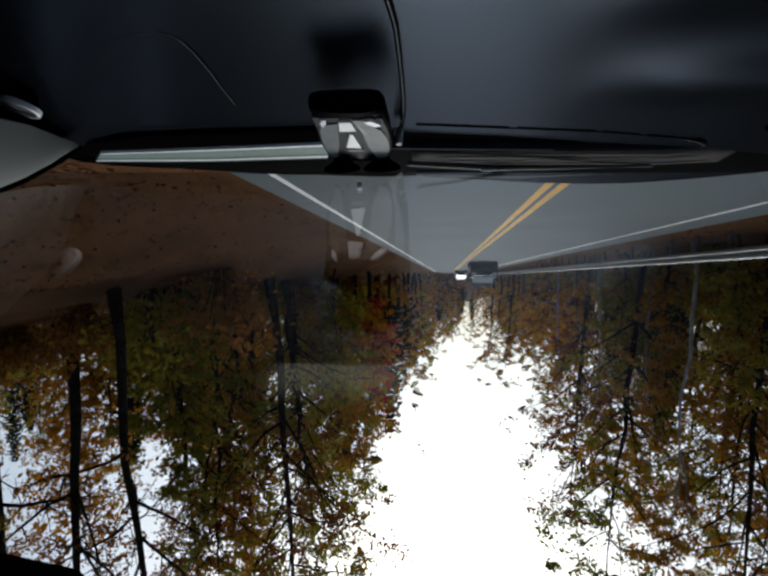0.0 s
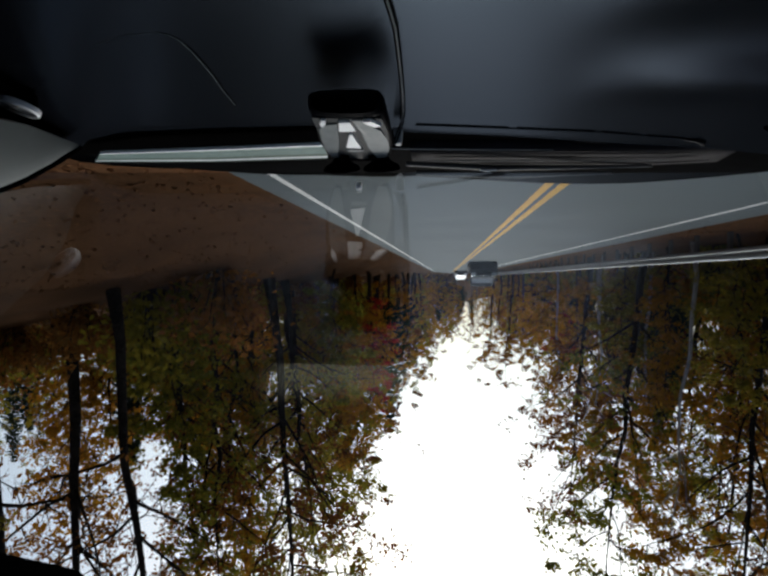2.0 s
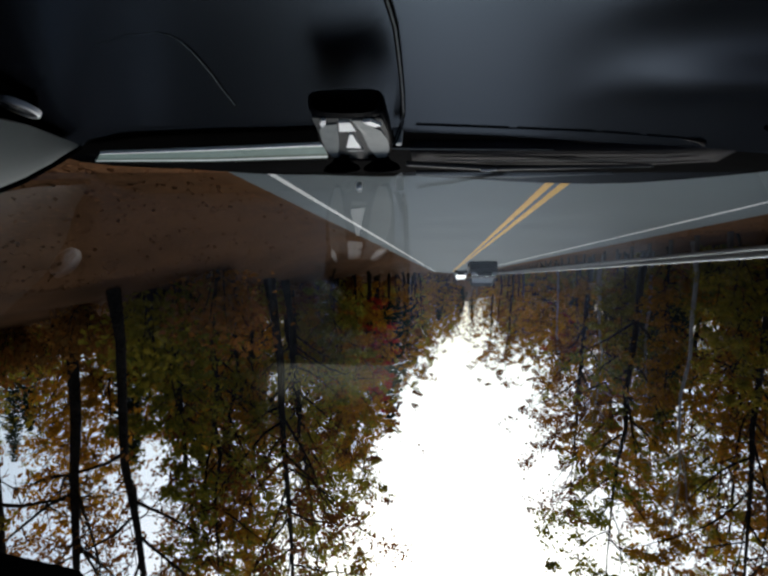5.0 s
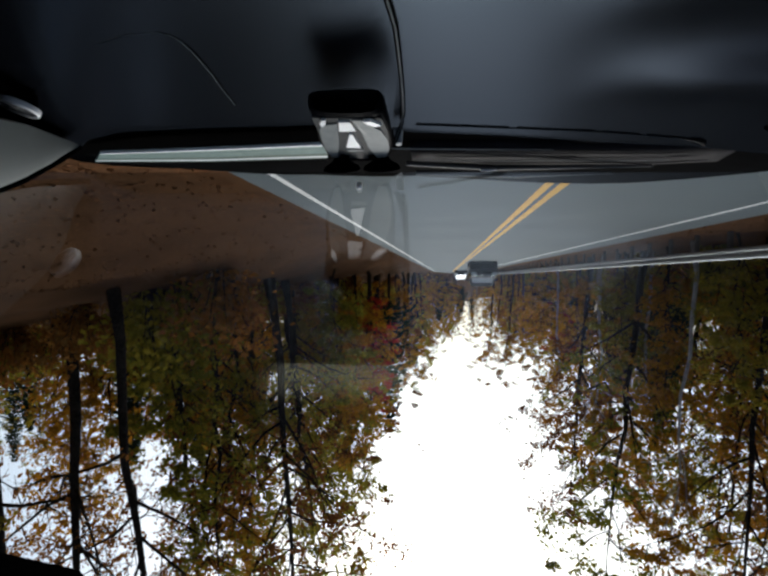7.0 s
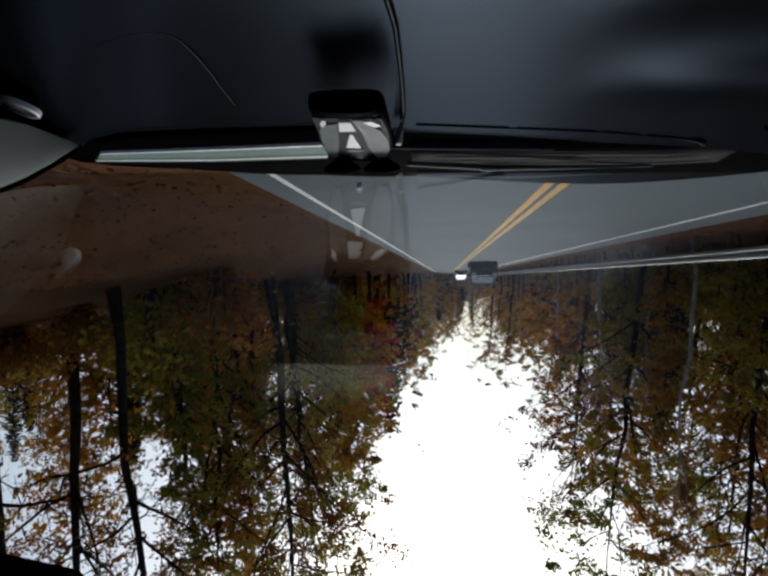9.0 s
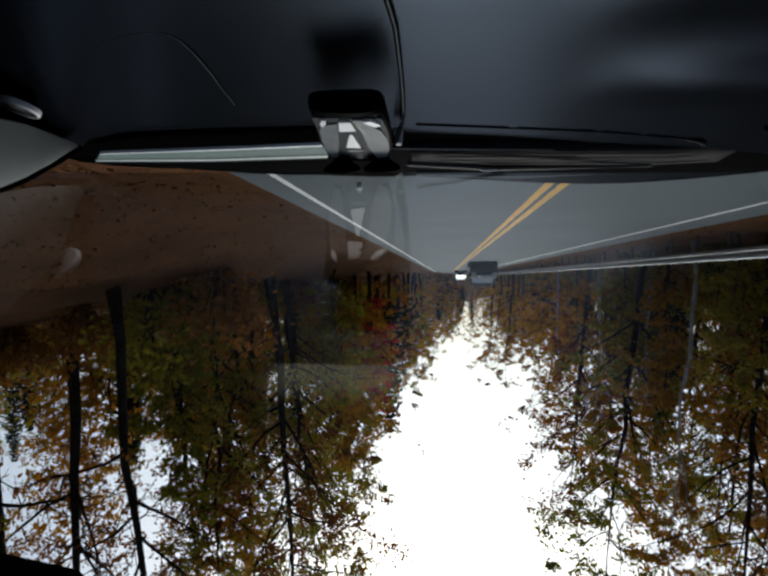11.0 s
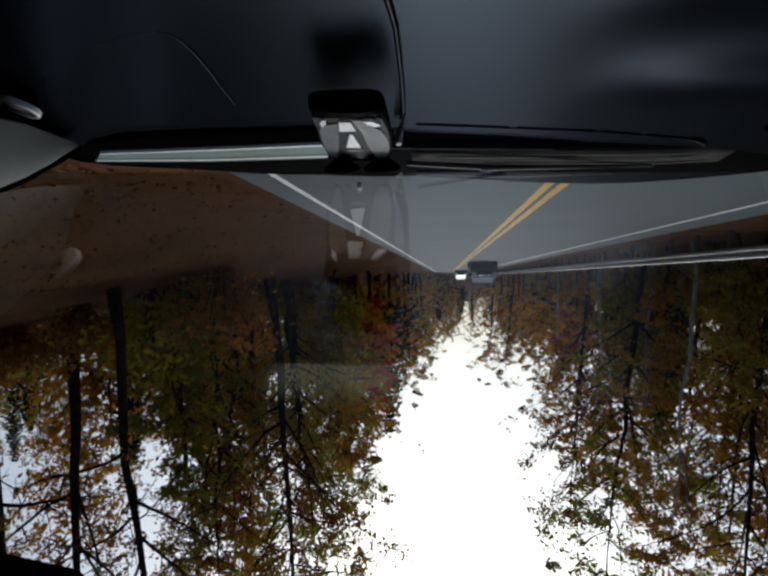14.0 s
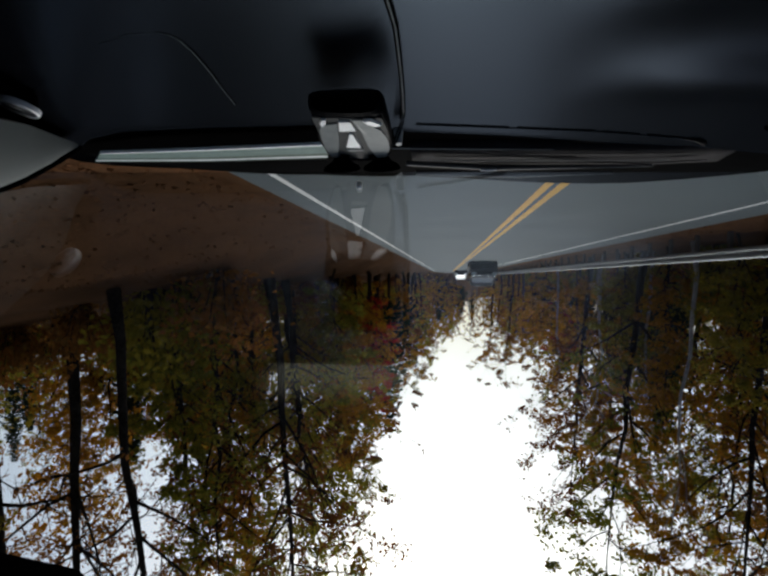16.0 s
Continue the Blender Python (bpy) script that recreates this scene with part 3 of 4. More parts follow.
# ---- oncoming cars, far down the road ----
def loft(stations):
    """A closed body through cross-sections (y, half width, bottom, top), with rounded shoulders."""
    v, f = [], []
    for y, w, z0, z1 in stations:
        h = z1 - z0
        half = [(0.9 * w, z0), (w, z0 + 0.18 * h), (w, z0 + 0.66 * h), (0.95 * w, z0 + 0.9 * h), (0.8 * w, z1)]
        v += [(x, y, z) for x, z in half] + [(-x, y, z) for x, z in reversed(half)]
    for k in range(len(stations) - 1):
        f += [(10 * k + i, 10 * k + (i + 1) % 10, 10 * k + 10 + (i + 1) % 10, 10 * k + 10 + i) for i in range(10)]
    return v, [*f, tuple(range(9, -1, -1)), tuple(range(10 * len(stations) - 10, 10 * len(stations)))]


def far_car(name, x, y, body, cabin, paint, nose, bars, label, category):
    """A car that faces the camera; nose is the height of its grille."""
    car = tagged(new(name), label, category)
    car.location = (x, y, 0)
    front, wide = body[0][0], body[1][1]
    part("body", mesh_of("body", *loft(body), paint), car)
    part("cabin", mesh_of("cabin", *loft(cabin), paint), car)
    (ya, wa, _, za), (yb, wb, _, zb) = cabin[0], cabin[1]
    out = Vector((0, -(zb - za), yb - ya)).normalized() * 0.012
    rim = [(-0.86 * wa, ya, za), (0.86 * wa, ya, za), (0.76 * wb, yb, zb - 0.03), (-0.76 * wb, yb, zb - 0.03)]
    pts = [Vector(p) + out for p in rim] + [Vector(p) for p in rim]
    part("windscreen", mesh_of("windscreen", pts, [(0, 1, 2, 3), (7, 6, 5, 4), *[(i, i + 4, (i + 1) % 4 + 4, (i + 1) % 4) for i in range(4)]], SKY_GLASS), car, "windscreen that mirrors the pale sky")
    part("bumper", block("bumper", BLACK, (1.94 * wide, 0.24, 0.42), (0, front - 0.02, body[0][2] - 0.02), 0.06), car)
    grille = part("grille", block("grille", COWL, (1.16 * wide, 0.06, 0.3), (0, front - 0.01, nose), 0.02), car)
    for k in range(bars):
        part("bar", block("bar", CHROME if k == 0 else GUN, (1.75 * wide if k == 0 else 1.1 * wide, 0.03, 0.045), (0, front - 0.05, nose + 0.17 - 0.12 * k), 0.008), grille, "chrome bar" if k == 0 else "")
    part("number_plate", block("number_plate", GUN, (0.31, 0.02, 0.15), (0, front - 0.15, body[0][2] + 0.08), 0.006), car, "plain grey plate")
    for s in (-1, 1):
        part("headlight", block("headlight", LAMP_GLASS, (0.34 * wide, 0.1, 0.17), (s * 0.74 * wide, front + 0.03, nose + 0.03), 0.04), car, "clear glass headlight")
        part("wing_mirror", block("wing_mirror", BLACK, (0.22, 0.12, 0.2), (s * (wide + 0.1), ya + 0.25, za + 0.12), 0.04), car)
        for q in range(1, len(cabin) - 1):
            y0, y1 = cabin[q][0] + 0.06, cabin[q][0] + 0.62
            part("side_window", block("side_window", SKY_GLASS, (0.02, y1 - y0, 0.3), (s * (cabin[q][1] + 0.004), (y0 + y1) / 2, (cabin[q][2] + cabin[q][3]) / 2 + 0.02), 0.008), car)
        for yy in (front + 0.9, body[-1][0] - 0.95):
            v, f = tube([(s * (wide - 0.24), yy, 0.35), (s * (wide - 0.05), yy, 0.35), (s * wide, yy, 0.35)], [0.34, 0.35, 0.31], 18)
            wheel = part("wheel", mesh_of("tyre", v, f, RUBBER), car)
            v, f = tube([(s * (wide - 0.01), yy, 0.35), (s * (wide + 0.012), yy, 0.35)], [0.22, 0.19], 14)
            part("rim", mesh_of("rim", v, f, SILVER), wheel)


far_car("pickup_truck", -2.75, 42, [(-2.75, 0.93, 0.36, 1.02), (-2.68, 0.99, 0.26, 1.12), (-1.9, 1.02, 0.24, 1.18), (-1.0, 1.02, 0.24, 1.24), (2.7, 1.0, 0.3, 1.24)],
        [(-1.05, 0.94, 1.2, 1.24), (-0.3, 0.86, 1.2, 1.88), (0.5, 0.86, 1.2, 1.9), (1.3, 0.86, 1.2, 1.86), (1.45, 0.9, 1.2, 1.26)], FAR_PAINT, 0.86, 3, "dark pickup truck with chrome grille coming along the road", "truck")
far_car("car", -2.3, 84, [(-2.25, 0.82, 0.34, 0.66), (-2.15, 0.9, 0.24, 0.76), (-1.1, 0.92, 0.2, 0.94), (1.8, 0.92, 0.2, 0.98), (2.25, 0.85, 0.3, 0.92)],
        [(-1.15, 0.84, 0.9, 0.95), (-0.2, 0.7, 0.92, 1.45), (0.6, 0.7, 0.92, 1.47), (1.3, 0.7, 0.92, 1.4), (1.9, 0.78, 0.9, 0.97)], WHITE_PAINT, 0.62, 1, "white car with black grille following far down the road", "car")


# ---- the car that carries the camera ----
CAB = 1.5
MIDDLE = 0.055


def cab(x, y, z):
    """A point of the cabin, enlarged about the lens to true size."""
    return EYE + (Vector((x, y, z)) - EYE) * CAB


def low(p, far=1.155):
    """The pad lies deeper than the detector, which hangs clear of it."""
    e = Vector((0.0, 0.0, 1.2))
    return e + (Vector(p) - e) * far


def other_side(p):
    return (2 * MIDDLE - p[0], p[1], p[2])


def cab_mesh(name, verts, faces, mat, smooth=False):
    return mesh_of(name, [cab(*v) for v in verts], faces, mat, smooth)


own = tagged(new("car"), "dark car interior with grey dashboard behind a windshield", "car")
EDGE_X = [-0.52, -0.4, -0.282, -0.19, -0.103, -0.047, 0.032, 0.1, 0.134, 0.232, 0.34, 0.4, 0.43, 0.6]
EDGE_Y = [0.77, 0.725, 0.673, 0.646, 0.614, 0.596, 0.576, 0.546, 0.537, 0.534, 0.538, 0.565, 0.595, 0.7]


def edge(x):
    return float(np.interp(x, EDGE_X, EDGE_Y))


def dash_z(x, y):
    """The pad is flat beside the passenger, swells over the instruments, rolls down to the door and over its far lip."""
    # two low swells over the instruments
    z = 1.048 + 0.012 * math.exp(-((y - 0.268) / 0.052) ** 2) * smooth_step(-x, 0.055, 0.14)
    z += 0.0105 * math.exp(-((y - 0.418 - 0.12 * max(0.0, -0.14 - x)) / 0.046) ** 2) * smooth_step(-x, 0.09, 0.2)
    aside = max(0.0, (x - 0.17) * 0.737 - (y - 0.26) * 0.684)
    lip = max(0.0, y - edge(x) + 0.03) / 0.03
    return z - min(3.2 * aside * aside, 0.1) - 0.0035 * lip ** 2 - 0.012 * max(0.0, lip - 0.85)


dxs, dys = np.linspace(-0.52, 0.6, 80), [*np.linspace(0, 0.85, 32), *np.linspace(0.865, 1, 14)]
dv, df = sheet(dxs, dys, lambda x, s: (x, 0.1 + s * (edge(x) - 0.1), dash_z(x, 0.1 + s * (edge(x) - 0.1))))
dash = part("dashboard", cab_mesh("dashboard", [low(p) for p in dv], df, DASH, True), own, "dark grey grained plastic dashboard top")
cv, cf = sheet(dxs, [0, 0.08, 0.5, 1], lambda x, s: (x, edge(x) + s * (0.9 - edge(x)), (1.0425 if s == 0 else 1.03) - 0.045 * s))
cowl = part("cowl", cab_mesh("cowl", [low(p) for p in cv], cf, COWL, True), own, "black plastic cowl under the windshield")
# front face of the dashboard
fv, ff = sheet(dxs, [0, 1], lambda x, s: (x, 0.1 - 0.05 * s, dash_z(x, 0.1) - 0.5 * s))
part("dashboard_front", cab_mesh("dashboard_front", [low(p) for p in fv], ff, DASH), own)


def slot_line(x):
    return float(np.interp(x, [-0.289, -0.258, -0.211, -0.153, -0.063, 0.029], [0.64, 0.6162, 0.5968, 0.5749, 0.552, 0.5293]))


# defroster slots let into the pad
for x0, x1 in ((-0.063, 0.029), (-0.1525, -0.0709), (-0.2024, -0.1596), (-0.258, -0.2108)):
    xs = np.linspace(x0, x1, 8)
    v, f = tube([(x, slot_line(x), dash_z(x, slot_line(x)) - 0.0002) for x in xs], [0.0012] * 8, 6)
    part("defroster_slot", cab_mesh("defroster_slot", [low(p) for p in v], f, COWL), dash, "black defroster slot")
v, f = tube([(x, slot_line(x) + 0.004, dash_z(x, slot_line(x)) + 0.0005) for x in np.linspace(-0.262, 0.03, 24)], [0.0006] * 24, 5)
part("slot_rim", cab_mesh("slot_rim", [low(p) for p in v], f, DASH), dash)
v, f = tube([(-0.25, 0.617, 1.0475), (-0.272, 0.622, 1.05), (-0.287, 0.638, 1.05), (-0.291, 0.655, 1.046)], [0.001, 0.002, 0.0025, 0.0015], 6)
part("grille_end", cab_mesh("grille_end", [low(p) for p in v], f, BLACK, True), dash)
# airbag panel seam: a dark groove with a pale edge
seam = [(0.2255, 0.3276), (0.1982, 0.3166), (0.1778, 0.3149), (0.1715, 0.319), (0.1684, 0.3276), (0.1685, 0.348), (0.1717, 0.3778), (0.1775, 0.4128), (0.1831, 0.4549)]
for shift, mat, radii in ((0.0, COWL, (0.0001, 0.0001, 0.0002, 0.0004, 0.0006, 0.0007, 0.0007, 0.0007, 0.0004)), (0.0012, SILVER, (0.00006, 0.00012, 0.00016, 0.00026, 0.00032, 0.00034, 0.00036, 0.00032, 0.0003))):
    v, f = tube([(x + shift, y, dash_z(x, y) + 0.0002) for x, y in seam], radii, 5)
    part("seam", cab_mesh("seam", [low(p) for p in v], f, mat), dash)


def round_vent(x, y, z, turn):
    """A ribbed round air outlet in the corner of the pad."""
    v, f = [], []
    ring = [(math.cos(2 * math.pi * k / 28), math.sin(2 * math.pi * k / 28)) for k in range(28)]
    rings = ((1.0, -0.002), (1.0, 0.0015), (0.93, 0.003), (0.86, 0.0026), (0.82, 0.0016), (0.4, 0.0026), (0.04, 0.003))
    for r, h in rings:
        v += [(0.016 * r * a, 0.016 * r * b, h) for a, b in ring]
    for j in range(len(rings) - 1):
        f += [(j * 28 + k, j * 28 + (k + 1) % 28, (j + 1) * 28 + (k + 1) % 28, (j + 1) * 28 + k) for k in range(28)]
    m = pose(x, y, z, *turn)
    vent = part("air_vent", cab_mesh("air_vent", [low(m @ Vector(p), 1.125) for p in v], f, VENT, False), dash, "round silver-grey air vent")
    w = [low(m @ Vector((0.016 * r * a, 0.016 * r * b, h)), 1.125) for r, h in ((0.9, 0.0), (0.6, -0.014)) for a, b in ring]
    part("collar", cab_mesh("collar", w, [(k, (k + 1) % 28, 28 + (k + 1) % 28, 28 + k) for k in range(28)], COWL, True), vent, "black collar under the vent")
    for k in range(-4, 5):
        half = math.sqrt(0.0136 ** 2 - (k * 0.003) ** 2)
        w, g = tube([m @ Vector((k * 0.003, -half, 0.0024)), m @ Vector((k * 0.003 + 0.0006, 0, 0.0032)), m @ Vector((k * 0.003, half, 0.0024))], [0.0004, 0.0006, 0.0004], 5)
        part("rib", cab_mesh("rib", [low(p, 1.125) for p in w], g, GUN), vent)


round_vent(0.357, 0.415, 1.056, (10, 13, 0))
round_vent(2 * MIDDLE - 0.385, 0.415, 1.062, (10, -13, 0))

# pillars beside the glass, bulged towards the seats
A = [(0.452, 0.62, 1.038), (0.452, 0.585, 1.0595), (0.4525, 0.53, 1.093), (0.453, 0.47, 1.123), (0.455, 0.3, 1.19), (0.455, 0.04, 1.295)]
B = [(0.4511, 0.615, 1.0349), (0.4419, 0.57, 1.0384), (0.4029, 0.48, 1.0516), (0.385, 0.42, 1.063), (0.375, 0.24, 1.1), (0.38, 0.0, 1.18)]
C = [(0.62, 0.7, 1.0), (0.61, 0.6, 1.0), (0.6, 0.5, 1.0), (0.6, 0.4, 1.0), (0.6, 0.2, 1.0), (0.6, 0.0, 1.0)]
for side in (tuple, other_side):
    rows = []
    for a, b in zip(A, B):
        a, b = Vector(side(a)), Vector(side(b))
        wide = (b - a).length
        inward = Vector((MIDDLE - a.x, -0.1, 0.35)).normalized()
        rows.append([a + (b - a) * k / 6 + inward * 0.16 * wide * math.sin(math.pi * (k / 6) ** 0.8) for k in range(7)])
    v = [p for r in rows for p in r]
    f = [(7 * i + k, 7 * i + k + 1, 7 * i + k + 8, 7 * i + k + 7) for i in range(5) for k in range(6)]
    part("pillar", cab_mesh("pillar", v, f, PILLAR, True), own, "grey-green trimmed windshield pillar")
    bc = [Vector(side(p)) for q in zip(B, C) for p in q]
    part("door_top", cab_mesh("door_top", bc, [(2 * i, 2 * i + 1, 2 * i + 3, 2 * i + 2) for i in range(5)], BLACK, True), own)
    v, f = tube([side(p) for p in A], [0.003] + [0.0052] * 5, 6)
    part("seal", cab_mesh("seal", v, f, COWL), own, "black rubber windshield seal")

# windshield, roof and closed sides
SLOPE = math.tan(radians(22))


def glass_z(y):
    return 1.077 + SLOPE * (0.58 - y)


def glass_point(x, s):
    y = s * float(np.interp(x, [-0.33, 0.03, 0.5], [0.497, 0.536, 0.586]))
    return (x, y, glass_z(y))


wv, wf = sheet(np.linspace(-0.36, 0.47, 24), np.linspace(0.0, 1.0, 10), glass_point)
wf = [q[::-1] for q in wf]
glass = part("windshield", cab_mesh("windshield", wv, wf, WINDSHIELD, True), own, "clear sloping windshield glass")
glass.visible_shadow = False
# a hazy strip on the glass
sv, sf = sheet(np.linspace(0.002, 0.0685, 14), np.linspace(0.17, 0.1945, 8), lambda x, y: (x, y, glass_z(y) - 0.0006))
haze = part("sticker_residue", cab_mesh("sticker_residue", sv, sf, HAZE_STRIP), glass, "faint hazy strip on the glass")
haze.visible_shadow = False


def shell(name, x0, x1, y0, y1, z0, z1, mat, label=""):
    a, b = cab(x0, y0, z0), cab(x1, y1, z1)
    return part(name, block(name, mat, tuple(b - a), tuple((a + b) / 2), 0.01), own, label)


def slab(xs, ys, fn, thick):
    """A curved sheet with a second skin below it and a closed rim."""
    v, f = sheet(xs, ys, fn)
    n, m, k = len(xs), len(ys), len(v)
    v = v + [(x, y, z - thick) for x, y, z in v]
    f = f + [tuple(i + k for i in q[::-1]) for q in f]
    rim = [*range(n), *range(2 * n - 1, n * m, n), *range(n * m - 2, n * (m - 1) - 1, -1), *range(n * (m - 2), 0, -n)]
    f += [(a, rim[i - 1], rim[i - 1] + k, a + k) for i, a in enumerate(rim)]
    return v, f


def roof_point(x, y):
    return (x, y, 1.328 + 0.022 * (1 - ((x - MIDDLE) / 0.58) ** 2) * smooth_step(-y, -0.02, 0.5) - 0.1 * smooth_step(-y, 0.9, 1.7))


part("roof", cab_mesh("roof", *slab(np.linspace(-0.53, 0.64, 14), np.linspace(-1.5, 0.0, 16), roof_point, 0.012), CLOTH, True), own, "grey cloth headliner under the roof")
part("roof_skin", cab_mesh("roof_skin", *slab(np.linspace(-0.53, 0.64, 14), np.linspace(-1.5, -0.01, 16), lambda x, y: (x, y, roof_point(x, y)[2] + 0.018), 0.012), PAINT, True), own, "dark painted roof")
shell("rear_wall", -0.53, 0.64, -1.52, -1.5, 0.55, 1.3, CLOTH)
shell("cabin_floor", -0.53, 0.64, -1.5, 0.7, 0.5, 0.53, BLACK)


def flank(side, y, z):
    """The bulged side of the body, drawn in at both ends."""
    wide = 0.56 + 0.045 * math.sin(math.pi * min(max((z - 0.42) / 0.7, 0), 1)) - 0.03 * smooth_step(y, 0.75, 1.35) - 0.05 * smooth_step(y, 1.3, 1.54) - 0.07 * smooth_step(-y, 1.0, 1.6)
    return (MIDDLE + side * wide, y, z)


for side in (1, -1):
    v, f = sheet(np.linspace(-1.6, 1.54, 34), np.linspace(0, 1, 8), lambda y, s: flank(side, y, 0.5 + s * (0.5 - 0.06 * smooth_step(y, 0.8, 1.3) - 0.09 * smooth_step(y, 1.15, 1.54))))
    part("body_side", cab_mesh("body_side", v, f, PAINT, True), own, "dark painted side of the car")
    x = MIDDLE + side * 0.58
    shell("door", x - 0.02, x + 0.02, -1.5, 0.62, 0.52, 1.03, BLACK)
    q = [cab(x, a, b) for a, b in ((-1.5, 1.03), (0.3, 1.03), (0.05, 1.325), (-1.5, 1.3))]
    g = part("side_window", mesh_of("side_window", q, [(0, 1, 2, 3) if side < 0 else (3, 2, 1, 0)], SIDE_GLASS), own)
    g.visible_shadow = False
    for y in (-0.62, -1.46):
        v, f = tube([(x, y, 1.02), (x, y - 0.03, 1.33)], [0.022, 0.02], 8)
        part("pillar", cab_mesh("pillar", v, f, BLACK), own)
    for y in (0.98, -1.1):
        a = cab(x, y, 0)
        v, f = joined([tube([(a.x - 0.1, a.y, 0.32), (a.x - 0.085, a.y, 0.32), (a.x + 0.085, a.y, 0.32), (a.x + 0.1, a.y, 0.32)], [0.3, 0.32, 0.32, 0.3], 28)])
        wheel = part("wheel", mesh_of("wheel", v, f, RUBBER, False), own, "black rubber wheel")
        o = a.x + side * 0.102
        part("rim", mesh_of("rim", *tube([(o - side * 0.004, a.y, 0.32), (o, a.y, 0.32), (o + side * 0.006, a.y, 0.32)], [0.21, 0.21, 0.06], 20), SILVER), wheel, "silver wheel rim")
v, f = sheet(np.linspace(-0.5, 0.61, 16), np.linspace(0, 1, 5), lambda x, s: (x, -1.6 - 0.05 * math.sin(math.pi * s), 0.5 + 0.5 * s))
part("rear_panel", cab_mesh("rear_panel", v, f, PAINT, True), own)
v, f = sheet(np.linspace(-0.5, 0.61, 16), np.linspace(0, 1, 6), lambda x, s: (x, -1.6 + 0.12 * s, 1.0 + 0.22 * s ** 1.2))
part("rear_window", cab_mesh("rear_window", v, f, SKY_GLASS, True), own, "dark rear window")

# bonnet: its crown falls away from the glass and curves back to both fenders
HOOD_X = [-0.6365, -0.5818, -0.5483, -0.4907, -0.4211, -0.3368, -0.1665, -0.0527, 0.0823, 0.3284, 0.4382, 0.5399, 0.6302, 0.6805]
HOOD_Z = [1.0115, 1.0065, 1.0032, 0.997, 0.9887, 0.9749, 0.9448, 0.927, 0.9151, 0.9226, 0.9342, 0.9437, 0.9517, 0.9562]


def crest(x):
    return 1.5 - 0.4 * ((x - MIDDLE) / 0.6) ** 2


def nose(x):
    return 1.64 - 0.12 * ((x - MIDDLE) / 0.6) ** 2


def bonnet_point(x, s):
    """From the base of the glass (0) over the crown (1) down to the nose (2)."""
    top, far = float(np.interp(x, HOOD_X, HOOD_Z)), crest(x)
    base = min(0.985, top + 0.03)
    if s > 1:
        y = far + (nose(x) - far) * (s - 1)
        return (x, y, top - 0.24 * (y - far) - 0.03 * (s - 1) ** 3)
    return (x, 0.88 + (far - 0.88) * s, base + (top - base) * s ** 1.3 + 0.004 * math.sin(s * math.pi))


hv, hf = sheet(np.linspace(-0.6, 0.66, 60), [0, 0.3, 0.6, 0.85, 0.95, 1.0, 1.1, 1.3, 1.6, 1.8, 1.9, 2.0], bonnet_point)
part("bonnet", cab_mesh("bonnet", hv, hf, BONNET, True), own, "dark glossy painted bonnet")
v, f = sheet(np.linspace(-0.56, 0.66, 24), np.linspace(0, 1, 6), lambda x, s: (x, nose(x) + 0.05 * math.sin(math.pi * s), bonnet_point(x, 2)[2] * (1 - s) + 0.5 * s))
part("front_bumper", cab_mesh("front_bumper", v, f, PAINT, True), own, "dark painted front bumper")


def panel_z(x, y):
    return 0.985 + 0.05 * (y - 0.9) + 0.0232 * (0.0615 - x) - 0.05 * max(0.0, -0.36 - x)


panel = part("cowl_panel", cab_mesh("cowl_panel", *slab(np.linspace(-0.47, 0.06, 24), [0.9, 0.95, 1.0], lambda x, y: (x, y, panel_z(x, y)), 0.03), COWL_GREY, True), own, "mottled dark plastic cowl panel under the wipers")
for y, x0, x1, wide in ((0.908, -0.3, 0.04, 0.0008), (0.924, -0.4, 0.05, 0.0006), (0.941, -0.22, 0.02, 0.0012), (0.949, -0.42, -0.16, 0.0008), (0.966, -0.38, 0.05, 0.0007), (0.983, -0.45, -0.05, 0.001)):
    v, f = tube([(x, y, panel_z(x, y) + 0.0008) for x in np.linspace(x0, x1, 12)], [wide * 0.4, *[wide] * 10, wide * 0.4], 5)
    part("cowl_rib", cab_mesh("cowl_rib", v, f, SILVER if y == 0.966 else COWL_GREY), panel)
v, f = tube([(0.12, 0.712, 1.0245), (0.0725, 0.72, 1.0256), (-0.035, 0.731, 1.0272), (-0.1429, 0.74, 1.0288)], [0.0008, 0.0012, 0.0012, 0.0005], 5)
part("glass_edge", cab_mesh("glass_edge", v, f, SILVER), own, "thin grey lower edge of the windshield")
# wipers parked along the base of the glass
for pts, wide in (([(0.0673, 0.92, 1.0038), (-0.0842, 0.95, 1.0088), (-0.362, 1.0, 1.0009)], 0.0045), ([(0.0549, 1.0, 1.0045), (-0.1174, 1.02, 1.0081), (-0.3102, 1.05, 1.0021)], 0.0055)):
    wiper = part("wiper", cab_mesh("wiper", *tube(pts, [wide, wide * 1.2, wide * 0.5], 6), RUBBER), own, "black windshield wiper")
    v, f = tube([(x, y - 0.012, z + 0.005) for x, y, z in pts], [0.0005, 0.0009, 0.0003], 5)
    part("blade_spine", cab_mesh("blade_spine", v, f, SILVER), wiper, "thin grey wiper spine")
v, f = tube([(-0.058, 0.93, 1.015), (-0.07, 0.93, 1.0162), (-0.086, 0.932, 1.0152)], [0.0022, 0.003, 0.002], 6)
part("wiper_joint", cab_mesh("wiper_joint", v, f, TRIM), own, "pale metal wiper joint")

# ---- things on the dashboard ----
detector = tagged(new("radar_detector"), "black and silver radar detector held on the windshield by suction cups", "radar detector")
